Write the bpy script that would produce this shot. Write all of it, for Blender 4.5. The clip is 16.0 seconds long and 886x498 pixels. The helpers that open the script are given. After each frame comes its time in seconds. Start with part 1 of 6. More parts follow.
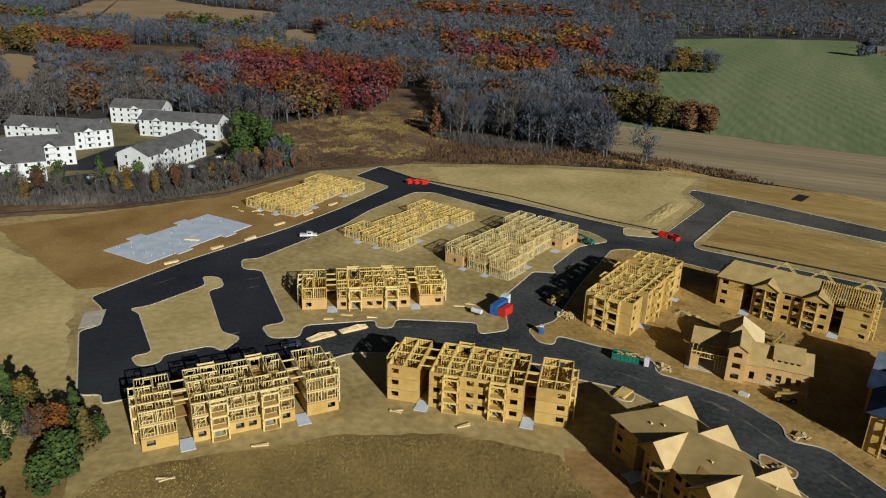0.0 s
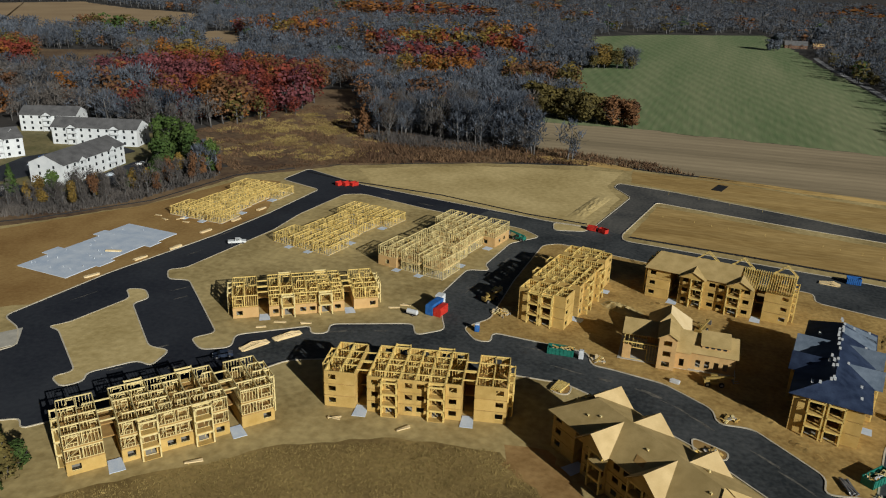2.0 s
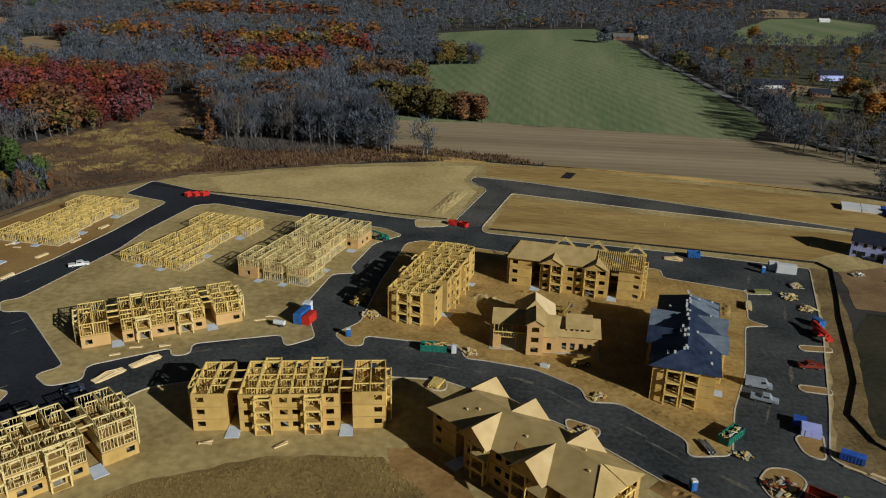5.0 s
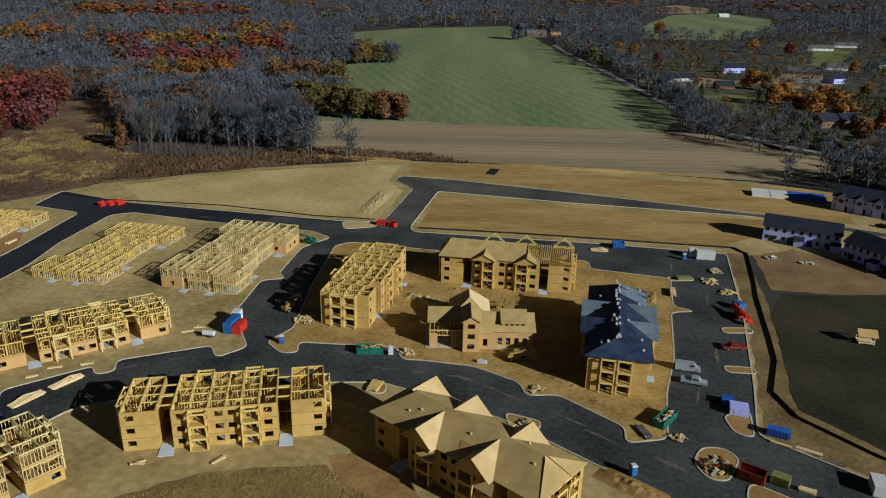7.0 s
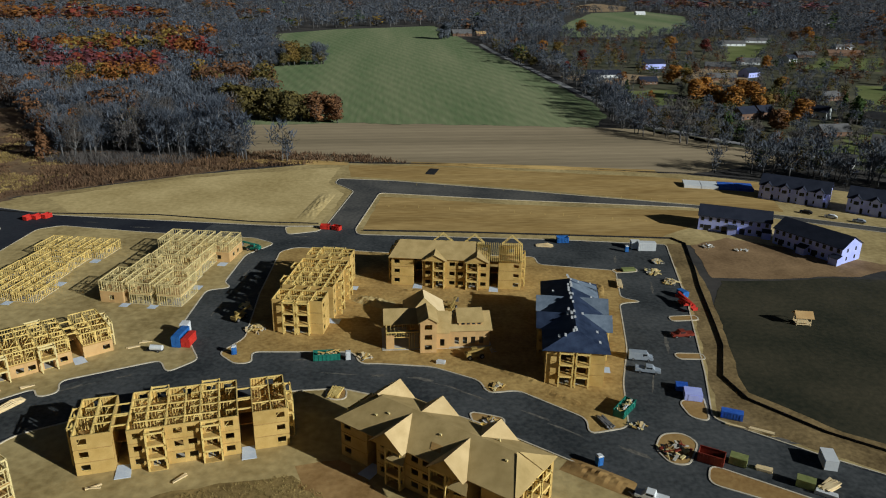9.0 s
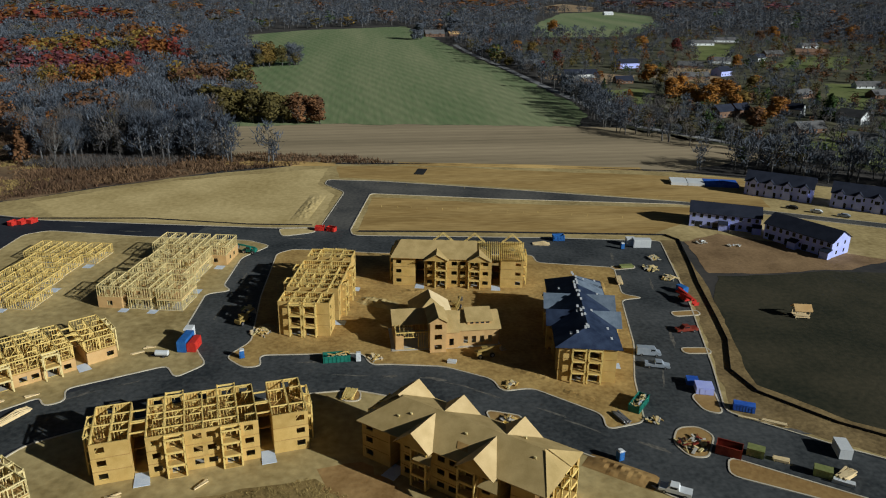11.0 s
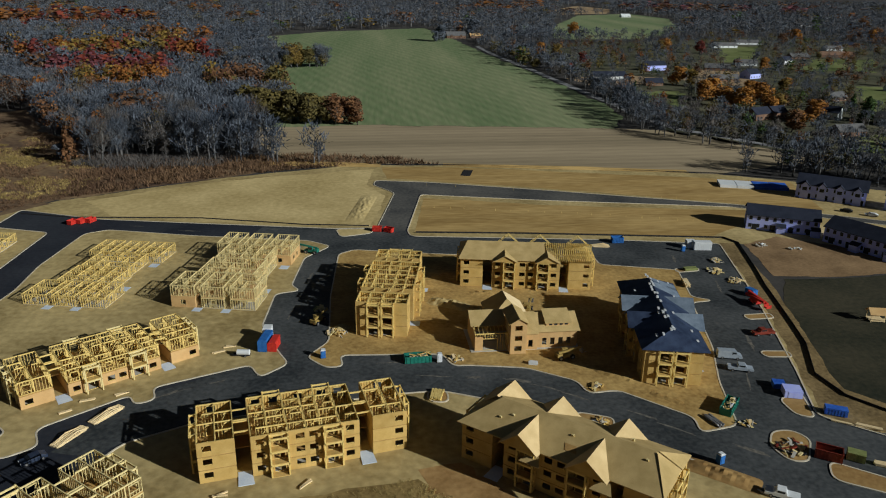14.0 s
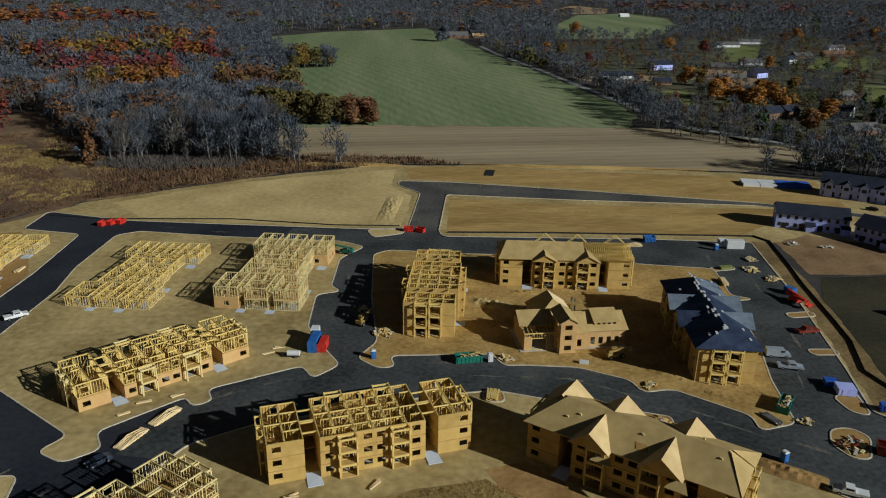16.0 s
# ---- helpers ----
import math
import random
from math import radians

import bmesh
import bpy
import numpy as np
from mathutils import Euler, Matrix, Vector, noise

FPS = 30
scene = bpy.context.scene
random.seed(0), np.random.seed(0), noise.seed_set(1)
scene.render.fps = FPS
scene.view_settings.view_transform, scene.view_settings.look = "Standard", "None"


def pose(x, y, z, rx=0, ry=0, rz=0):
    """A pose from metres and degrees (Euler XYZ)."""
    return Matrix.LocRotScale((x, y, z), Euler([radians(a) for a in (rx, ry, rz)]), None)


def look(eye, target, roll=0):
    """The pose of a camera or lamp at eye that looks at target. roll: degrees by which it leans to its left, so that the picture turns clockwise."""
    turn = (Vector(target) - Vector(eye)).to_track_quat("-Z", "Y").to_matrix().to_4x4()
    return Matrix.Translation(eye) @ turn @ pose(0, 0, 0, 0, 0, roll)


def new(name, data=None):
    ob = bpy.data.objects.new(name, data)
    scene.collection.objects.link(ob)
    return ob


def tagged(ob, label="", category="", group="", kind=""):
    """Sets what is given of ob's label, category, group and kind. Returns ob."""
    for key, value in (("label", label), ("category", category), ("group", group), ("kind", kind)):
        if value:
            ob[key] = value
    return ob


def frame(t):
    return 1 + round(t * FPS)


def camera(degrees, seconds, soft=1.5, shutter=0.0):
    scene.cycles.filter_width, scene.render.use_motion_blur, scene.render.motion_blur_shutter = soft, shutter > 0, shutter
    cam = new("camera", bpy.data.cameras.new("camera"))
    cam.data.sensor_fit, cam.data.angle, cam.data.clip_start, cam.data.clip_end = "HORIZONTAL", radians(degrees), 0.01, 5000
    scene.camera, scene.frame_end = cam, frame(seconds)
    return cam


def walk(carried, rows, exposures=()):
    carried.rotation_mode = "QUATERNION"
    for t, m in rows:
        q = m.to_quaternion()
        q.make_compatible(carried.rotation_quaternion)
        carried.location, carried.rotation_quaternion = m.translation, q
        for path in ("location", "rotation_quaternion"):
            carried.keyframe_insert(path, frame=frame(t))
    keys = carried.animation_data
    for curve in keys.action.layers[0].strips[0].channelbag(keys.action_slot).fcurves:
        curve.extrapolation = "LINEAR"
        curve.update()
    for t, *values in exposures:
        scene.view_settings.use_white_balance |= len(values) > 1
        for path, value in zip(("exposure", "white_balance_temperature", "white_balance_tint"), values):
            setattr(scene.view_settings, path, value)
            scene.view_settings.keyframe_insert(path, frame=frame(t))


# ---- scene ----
cam = camera(62.0, 16.0, soft=1.1)
PATH = [
    (0, (2.783, -3.605, 88.036), (1.650, -1.204, 87.029), 2.0),
    (0.5, (2.763, -3.436, 87.983), (1.678, -1.012, 86.978), 1.9),
    (1, (2.702, -3.208, 87.955), (1.670, -0.760, 86.951), 1.9),
    (1.5, (2.552, -2.942, 87.993), (1.582, -0.469, 86.991), 1.9),
    (2, (2.376, -2.709, 88.078), (1.480, -0.207, 87.076), 1.8),
    (2.5, (2.191, -2.387, 88.164), (1.377, 0.143, 87.160), 1.7),
    (3, (1.994, -2.039, 88.259), (1.268, 0.517, 87.255), 1.6),
    (3.5, (1.779, -1.795, 88.283), (1.150, 0.787, 87.280), 1.5),
    (4, (1.400, -1.636, 88.247), (0.862, 0.967, 87.248), 1.5),
    (6.5, (-0.890, -0.778, 88.074), (-1.045, 1.879, 87.080), 1.2),
    (7, (-1.710, -0.606, 88.053), (-1.793, 2.053, 87.060), 1.2),
    (7.5, (-2.732, -0.476, 88.024), (-2.753, 2.187, 87.033), 1.2),
    (8, (-4.000, -0.364, 88.022), (-3.958, 2.298, 87.032), 1.1),
    (8.5, (-5.517, -0.233, 87.993), (-5.407, 2.427, 87.005), 1.1),
    (9, (-7.348, -0.009, 87.960), (-7.165, 2.647, 86.972), 0.9),
    (9.2, (-8.209, 0.095, 87.948), (-7.997, 2.749, 86.961), 1.0),
    (11.5, (-19.393, 1.184, 87.276), (-19.093, 3.831, 86.292), 0.9),
    (12, (-22.119, 1.475, 87.171), (-21.828, 4.124, 86.188), 1.0),
    (12.5, (-25.027, 1.801, 87.103), (-24.742, 4.450, 86.122), 1.0),
    (13, (-28.048, 2.147, 87.026), (-27.771, 4.798, 86.045), 1.0),
    (13.5, (-31.170, 2.479, 86.942), (-30.899, 5.132, 85.963), 0.9),
    (14, (-34.360, 2.816, 86.911), (-34.094, 5.468, 85.933), 1.0),
    (14.5, (-37.651, 3.123, 86.854), (-37.383, 5.775, 85.876), 0.9),
    (15, (-40.960, 3.441, 86.795), (-40.687, 6.093, 85.816), 1.0),
    (15.5, (-44.291, 3.750, 86.749), (-44.014, 6.401, 85.771), 0.9),
    (16, (-47.615, 4.067, 86.718), (-47.330, 6.718, 85.740), 0.9),
]
walk(cam, [(t, look(eye, target, roll)) for t, eye, target, roll in PATH], [(0, -0.10, 6450, 10), (2, -0.20, 6400, 10), (4, -0.34, 6400, 10), (6.5, -0.26, 6200, 9), (9, -0.17, 6050, 8), (12.5, -0.15, 6050, 8), (16, -0.30, 6150, 8)])

# sun and sky
SUN_EL, SUN_AZ = 22.8, 124.8
world = bpy.data.worlds.new("world")
scene.world = world
world.use_nodes = True
sky = world.node_tree.nodes.new("ShaderNodeTexSky")
sky.sky_type, sky.sun_disc = "NISHITA", False
sky.sun_elevation, sky.sun_rotation = radians(SUN_EL), radians(SUN_AZ)
world.node_tree.links.new(sky.outputs[0], world.node_tree.nodes["Background"].inputs[0])
world.node_tree.nodes["Background"].inputs[1].default_value = 0.011
lamp = bpy.data.lights.new("sun", "SUN")
lamp.energy, lamp.angle, lamp.color = 4.8, radians(0.55), (0.98, 0.96, 0.87)
sun = new("sun", lamp)
s_dir = Vector((math.sin(radians(SUN_AZ)) * math.cos(radians(SUN_EL)), math.cos(radians(SUN_AZ)) * math.cos(radians(SUN_EL)), math.sin(radians(SUN_EL))))
sun.matrix_world = look(tuple(s_dir * 300), (0, 0, 0))

# ---- materials ----
def mat(name, a, b, scale=0.3, fine=6.0, rough=0.9, bump=0.2, island=0.0, metal=0.0, fine_mix=0.35, stretch=None, obj=0.0, stripes=None):
    """Two base colours mixed by coarse and fine grain, with relief; island and obj vary the lightness of pieces."""
    m = bpy.data.materials.new(name)
    m.use_nodes = True
    n, l = m.node_tree.nodes, m.node_tree.links
    bs = n["Principled BSDF"]
    geo = n.new("ShaderNodeNewGeometry")
    mp = n.new("ShaderNodeMapping")
    if stretch:
        mp.inputs["Scale"].default_value = stretch[:3]
        mp.inputs["Rotation"].default_value = (0, 0, radians(stretch[3]))
    l.new(geo.outputs["Position"], mp.inputs["Vector"])
    big, small = n.new("ShaderNodeTexNoise"), n.new("ShaderNodeTexNoise")
    for t, s in ((big, scale), (small, fine)):
        t.inputs["Scale"].default_value, t.inputs["Detail"].default_value = s, 5
        l.new(mp.outputs[0], t.inputs["Vector"])
    add = n.new("ShaderNodeMix")
    add.inputs[0].default_value = fine_mix
    l.new(big.outputs[0], add.inputs[2])
    l.new(small.outputs[0], add.inputs[3])
    ramp = n.new("ShaderNodeMapRange")
    ramp.inputs[1].default_value, ramp.inputs[2].default_value = 0.36, 0.64
    l.new(add.outputs[0], ramp.inputs[0])
    mix = n.new("ShaderNodeMix")
    mix.data_type = "RGBA"
    mix.inputs[6].default_value, mix.inputs[7].default_value = (*a, 1), (*b, 1)
    l.new(ramp.outputs[0], mix.inputs[0])
    out = mix.outputs[2]
    if stripes:
        period, turn, depth = stripes
        rot = n.new("ShaderNodeMapping")
        rot.inputs["Rotation"].default_value = (0, 0, radians(turn))
        l.new(geo.outputs["Position"], rot.inputs["Vector"])
        wave = n.new("ShaderNodeTexWave")
        wave.inputs["Scale"].default_value, wave.inputs["Distortion"].default_value = 0.314 / period, 2.5
        wave.inputs["Detail"].default_value, wave.inputs["Detail Scale"].default_value = 3, 0.15
        l.new(rot.outputs[0], wave.inputs["Vector"])
        dip = n.new("ShaderNodeMapRange")
        dip.inputs[3].default_value, dip.inputs[4].default_value = 1 - depth, 1 + depth
        l.new(wave.outputs["Fac"], dip.inputs[0])
        tone = n.new("ShaderNodeHueSaturation")
        l.new(dip.outputs[0], tone.inputs["Value"])
        l.new(out, tone.inputs["Color"])
        out = tone.outputs[0]
    for amount, source in ((island, geo.outputs["Random Per Island"]), (obj, None)):
        if amount:
            if source is None:
                source = n.new("ShaderNodeObjectInfo").outputs["Random"]
            r = n.new("ShaderNodeMapRange")
            r.inputs[3].default_value, r.inputs[4].default_value = 1 - amount, 1 + amount
            l.new(source, r.inputs[0])
            hs = n.new("ShaderNodeHueSaturation")
            l.new(r.outputs[0], hs.inputs["Value"])
            l.new(out, hs.inputs["Color"])
            out = hs.outputs[0]
    l.new(out, bs.inputs["Base Color"])
    bs.inputs["Roughness"].default_value, bs.inputs["Metallic"].default_value = rough, metal
    bs.inputs["Specular IOR Level"].default_value = 0.25
    if bump:
        bp = n.new("ShaderNodeBump")
        bp.inputs["Strength"].default_value, bp.inputs["Distance"].default_value = bump, 0.1
        l.new(small.outputs[0], bp.inputs["Height"])
        l.new(bp.outputs[0], bs.inputs["Normal"])
    return m


M_STUD = mat("framing_lumber", (0.58, 0.42, 0.12), (0.76, 0.58, 0.22), 1.5, 12, island=0.22)
M_PALE = mat("pale_framing_lumber", (0.56, 0.46, 0.20), (0.74, 0.62, 0.32), 1.5, 12, island=0.22)
M_OSB = mat("strand_board", (0.45, 0.295, 0.085), (0.58, 0.40, 0.14), 0.5, 9, island=0.05, obj=0.10)
M_OSBP = mat("pinkish_strand_board", (0.50, 0.31, 0.13), (0.60, 0.40, 0.18), 0.5, 9, obj=0.06)
M_DECK = mat("floor_deck_board", (0.34, 0.20, 0.07), (0.48, 0.30, 0.10), 0.8, 9)
M_ROOFB = mat("roof_sheathing", (0.38, 0.275, 0.11), (0.53, 0.39, 0.175), 0.35, 7, island=0.06, obj=0.06)
M_NEWB = mat("fresh_roof_sheathing", (0.72, 0.56, 0.31), (0.80, 0.64, 0.38), 0.4, 8, obj=0.04)
M_GABLE = mat("gable_sheathing", (0.52, 0.38, 0.18), (0.66, 0.50, 0.26), 0.35, 7, obj=0.06)
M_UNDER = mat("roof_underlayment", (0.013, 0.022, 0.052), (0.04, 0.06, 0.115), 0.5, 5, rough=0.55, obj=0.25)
# paler roof tone: grey shingles, with sunlight on the slopes put into the colour
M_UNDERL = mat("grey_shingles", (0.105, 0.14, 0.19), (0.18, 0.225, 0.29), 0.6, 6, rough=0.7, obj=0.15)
M_CONC = mat("concrete", (0.40, 0.38, 0.33), (0.55, 0.52, 0.45), 0.4, 8, bump=0.1)
M_SLABC = mat("slab_concrete", (0.44, 0.53, 0.67), (0.62, 0.69, 0.79), 0.25, 4, bump=0.05)
M_KERB = mat("kerb_concrete", (0.48, 0.43, 0.33), (0.66, 0.60, 0.48), 0.5, 5, bump=0.1)
M_WORN = mat("worn_asphalt", (0.021, 0.026, 0.030), (0.090, 0.096, 0.10), 0.06, 0.9, rough=0.85, bump=0.15, fine_mix=0.45)
M_ROAD = mat("asphalt", (0.011, 0.014, 0.024), (0.038, 0.043, 0.054), 0.035, 0.8, rough=0.85, bump=0.15, fine_mix=0.35)
M_SOIL = mat("graded_soil", (0.27, 0.20, 0.08), (0.55, 0.43, 0.20), 0.05, 0.5, bump=1.0, fine_mix=0.45)
M_CHURN = mat("churned_soil", (0.27, 0.165, 0.05), (0.54, 0.365, 0.13), 0.14, 0.9, bump=1.0, fine_mix=0.45)
M_CLAY = mat("orange_clay", (0.25, 0.14, 0.045), (0.41, 0.265, 0.10), 0.06, 0.9, bump=0.6)
M_STRAW = mat("straw_covered_soil", (0.40, 0.30, 0.12), (0.66, 0.52, 0.25), 0.04, 0.5, bump=1.0, fine_mix=0.42)
M_OCHRE = mat("ochre_graded_lot", (0.30, 0.19, 0.06), (0.51, 0.35, 0.135), 0.05, 0.4, bump=1.0, fine_mix=0.45, stretch=(0.35, 1.4, 1, 8), stripes=(14, 80, 0.05))
# leaf litter darkened and cooled: blue haze of the far woods put into the colour
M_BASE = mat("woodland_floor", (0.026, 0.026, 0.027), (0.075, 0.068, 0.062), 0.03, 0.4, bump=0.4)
M_DUSTY = mat("dusty_lane", (0.22, 0.225, 0.24), (0.36, 0.36, 0.37), 0.1, 0.9)
M_DRY = mat("dry_grass_ground", (0.17, 0.115, 0.042), (0.37, 0.265, 0.10), 0.07, 1.0, bump=0.9)
M_BASIN = mat("dark_basin_ground", (0.015, 0.018, 0.009), (0.060, 0.052, 0.030), 0.04, 0.7, bump=0.9)
M_FIELD = mat("stubble_field", (0.23, 0.185, 0.115), (0.42, 0.335, 0.215), 0.02, 0.5, bump=0.4, stretch=(0.12, 1.5, 1, -4), stripes=(8, 86, 0.07))
M_GREEN = mat("winter_wheat_field", (0.12, 0.185, 0.078), (0.275, 0.295, 0.16), 0.012, 0.3, bump=0.4, stretch=(1.3, 0.10, 1, -18), stripes=(11, -18, 0.085))
M_MEADOW = mat("brown_reed_meadow", (0.075, 0.045, 0.032), (0.25, 0.17, 0.092), 0.028, 0.35, bump=0.9, fine_mix=0.4)
M_BRICK = mat("dull_brick", (0.14, 0.08, 0.055), (0.22, 0.135, 0.09), 0.5, 6)
M_LAWN = mat("lawn", (0.035, 0.043, 0.024), (0.135, 0.125, 0.075), 0.03, 0.4, bump=0.4)
M_PLOT = mat("beige_far_field", (0.30, 0.21, 0.12), (0.40, 0.29, 0.17), 0.01, 0.3)
M_WHITE = mat("white_siding", (0.58, 0.61, 0.64), (0.72, 0.75, 0.77), 0.3, 4, rough=0.6, bump=0.05)
# white wrap tinted violet-blue: skylight on the shaded fronts put into the colour
M_WRAP = mat("blue_white_house_wrap", (0.38, 0.44, 0.95), (0.50, 0.56, 1.0), 0.4, 3, rough=0.6, bump=0.05)
M_GROOF = mat("grey_shingle_roof", (0.085, 0.085, 0.09), (0.15, 0.15, 0.155), 0.3, 3, rough=0.9)
M_DROOF = mat("dark_shingle_roof", (0.012, 0.017, 0.034), (0.026, 0.032, 0.055), 0.3, 3, rough=0.8)
M_GLASS = mat("dark_window_glass", (0.015, 0.018, 0.022), (0.03, 0.035, 0.04), 1, 3, rough=0.15, bump=0)
M_RED = mat("red_paint", (0.45, 0.02, 0.02), (0.60, 0.05, 0.03), 1, 6, rough=0.5)
M_MAROON = mat("maroon_paint", (0.16, 0.025, 0.015), (0.26, 0.05, 0.03), 1, 6, rough=0.5)
M_BLUE = mat("blue_paint", (0.02, 0.10, 0.36), (0.04, 0.17, 0.48), 1, 6, rough=0.5)
M_TEAL = mat("teal_paint", (0.01, 0.13, 0.10), (0.03, 0.20, 0.15), 1, 6, rough=0.5)
M_OLIVE = mat("olive_paint", (0.16, 0.19, 0.06), (0.26, 0.28, 0.11), 1, 6, rough=0.5)
M_YELLOW = mat("yellow_machine_paint", (0.26, 0.18, 0.05), (0.38, 0.27, 0.09), 1, 6, rough=0.5)
M_DARK = mat("dark_rubber", (0.012, 0.012, 0.014), (0.03, 0.03, 0.032), 1, 6, rough=0.8)
M_STEEL = mat("worn_steel", (0.25, 0.25, 0.26), (0.42, 0.42, 0.43), 1, 6, rough=0.4, metal=0.6)
M_SILVER = mat("silver_car_paint", (0.36, 0.42, 0.50), (0.46, 0.52, 0.60), 1, 6, rough=0.35, metal=0.3)
M_TARP = mat("blue_tarp", (0.02, 0.08, 0.42), (0.05, 0.16, 0.62), 0.4, 2, rough=0.6)
M_BARK = mat("pale_bark", (0.075, 0.075, 0.08), (0.18, 0.175, 0.17), 1, 6, island=0.3)
M_NAVY = mat("dark_blue_car_paint", (0.02, 0.03, 0.06), (0.04, 0.055, 0.09), 1, 6, rough=0.35)
# grey twigs shifted to blue: the haze over far woods put into the colour
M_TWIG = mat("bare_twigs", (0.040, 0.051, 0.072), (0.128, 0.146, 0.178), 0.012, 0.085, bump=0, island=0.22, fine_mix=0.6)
M_TWIGW = mat("warm_bare_twigs", (0.052, 0.050, 0.052), (0.145, 0.128, 0.115), 0.012, 0.085, bump=0, island=0.22, fine_mix=0.6)
M_LRED = mat("red_leaves", (0.075, 0.016, 0.018), (0.22, 0.045, 0.024), 0.03, 0.10, bump=0, island=0.2, fine_mix=0.6)
M_LORG = mat("orange_leaves", (0.12, 0.042, 0.012), (0.27, 0.11, 0.022), 0.03, 0.10, bump=0, island=0.2, fine_mix=0.6)
M_LGLD = mat("golden_leaves", (0.10, 0.066, 0.017), (0.235, 0.155, 0.034), 0.03, 0.10, bump=0, island=0.2, fine_mix=0.6)
M_LRUS = mat("russet_leaves", (0.07, 0.035, 0.02), (0.20, 0.098, 0.042), 0.03, 0.10, bump=0, island=0.2, fine_mix=0.6)
M_LPUR = mat("plum_leaves", (0.07, 0.022, 0.032), (0.19, 0.06, 0.065), 0.03, 0.10, bump=0, island=0.2, fine_mix=0.6)
M_MAPLE = mat("bright_maple_leaves", (0.21, 0.085, 0.016), (0.40, 0.185, 0.034), 0.03, 0.10, bump=0, island=0.2, fine_mix=0.6)
M_LGRN = mat("evergreen_leaves", (0.03, 0.06, 0.016), (0.075, 0.12, 0.028), 0.05, 0.3, bump=0, island=0.32)
M_LOLV = mat("olive_leaves", (0.07, 0.06, 0.02), (0.135, 0.105, 0.03), 0.05, 0.3, bump=0, island=0.32)


# ---- mesh helpers ----
class Geo:
    """Collects boxes, beams, prisms and slabs into one mesh."""

    def __init__(self):
        self.v, self.f = [], []

    def hexa(self, pts):
        k = len(self.v)
        self.v += [tuple(p) for p in pts]
        self.f += [(k, k + 3, k + 2, k + 1), (k + 4, k + 5, k + 6, k + 7), (k, k + 1, k + 5, k + 4), (k + 1, k + 2, k + 6, k + 5), (k + 2, k + 3, k + 7, k + 6), (k + 3, k, k + 4, k + 7)]
        return self

    def box(self, x0, x1, y0, y1, z0, z1):
        return self.hexa([(x0, y0, z0), (x1, y0, z0), (x1, y1, z0), (x0, y1, z0), (x0, y0, z1), (x1, y0, z1), (x1, y1, z1), (x0, y1, z1)])

    def run(self, a, b, s0, s1, n0, n1, z0, z1):
        """A box along the line a to b, from s0 to s1; n counts to the right of the line."""
        d = Vector(b) - Vector(a)
        d.normalize()
        m = Vector((d.y, -d.x))
        q = [Vector(a) + d * s + m * n for s, n in ((s0, n0), (s0, n1), (s1, n1), (s1, n0))]
        return self.hexa([(p.x, p.y, z0) for p in reversed(q)] + [(p.x, p.y, z1) for p in reversed(q)])

    def beam(self, p, q, w, h=None):
        h = h or w
        p, q = Vector(p), Vector(q)
        d = (q - p).normalized()
        up = Vector((0, 0, 1)) if abs(d.z) < 0.95 else Vector((1, 0, 0))
        x = d.cross(up).normalized()
        y = x.cross(d)
        c = [x * sx * w / 2 + y * sy * h / 2 for sx, sy in ((-1, -1), (1, -1), (1, 1), (-1, 1))]
        return self.hexa([p + o for o in c] + [q + o for o in c])

    def prism(self, pts, z0, z1):
        k, n = len(self.v), len(pts)
        self.v += [(p[0], p[1], z0) for p in pts] + [(p[0], p[1], z1) for p in pts]
        self.f += [tuple(range(k + n - 1, k - 1, -1)), tuple(range(k + n, k + 2 * n))]
        self.f += [(k + i, k + (i + 1) % n, k + n + (i + 1) % n, k + n + i) for i in range(n)]
        return self

    def slab(self, pts, t):
        """A sloping sheet with its top at pts and t thick downwards."""
        k, n = len(self.v), len(pts)
        self.v += [(p[0], p[1], p[2] - t) for p in pts] + [tuple(p) for p in pts]
        self.f += [tuple(range(k + n - 1, k - 1, -1)), tuple(range(k + n, k + 2 * n))]
        self.f += [(k + i, k + (i + 1) % n, k + n + (i + 1) % n, k + n + i) for i in range(n)]
        return self

    def tube(self, p, q, r0, r1, n=6):
        p, q = Vector(p), Vector(q)
        d = (q - p).normalized()
        x = d.cross(Vector((0, 0, 1)) if abs(d.z) < 0.95 else Vector((1, 0, 0))).normalized()
        y = d.cross(x)
        k = len(self.v)
        for c, r in ((p, r0), (q, r1)):
            self.v += [tuple(c + (x * math.cos(6.2832 * i / n) + y * math.sin(6.2832 * i / n)) * r) for i in range(n)]
        self.f += [(k + i, k + (i + 1) % n, k + n + (i + 1) % n, k + n + i) for i in range(n)]
        self.f += [tuple(range(k + n - 1, k - 1, -1)), tuple(range(k + n, k + 2 * n))]
        return self

    def mesh(self, name, material):
        me = bpy.data.meshes.new(name)
        me.from_pydata(self.v, [], self.f)
        bm = bmesh.new()
        bm.from_mesh(me)
        bmesh.ops.recalc_face_normals(bm, faces=bm.faces)
        bm.to_mesh(me)
        bm.free()
        me.materials.append(material)
        return me


def part(name, geo, material, parent, label=""):
    if not geo.v:
        return None
    ob = new(name, geo.mesh(name, material))
    ob.parent = parent
    return tagged(ob, label)


def thing(name, x, y, z, angle, label, category, group="", kind=""):
    ob = new(name)
    ob.matrix_world = pose(x, y, z, 0, 0, angle)
    return tagged(ob, label, category, group, kind)


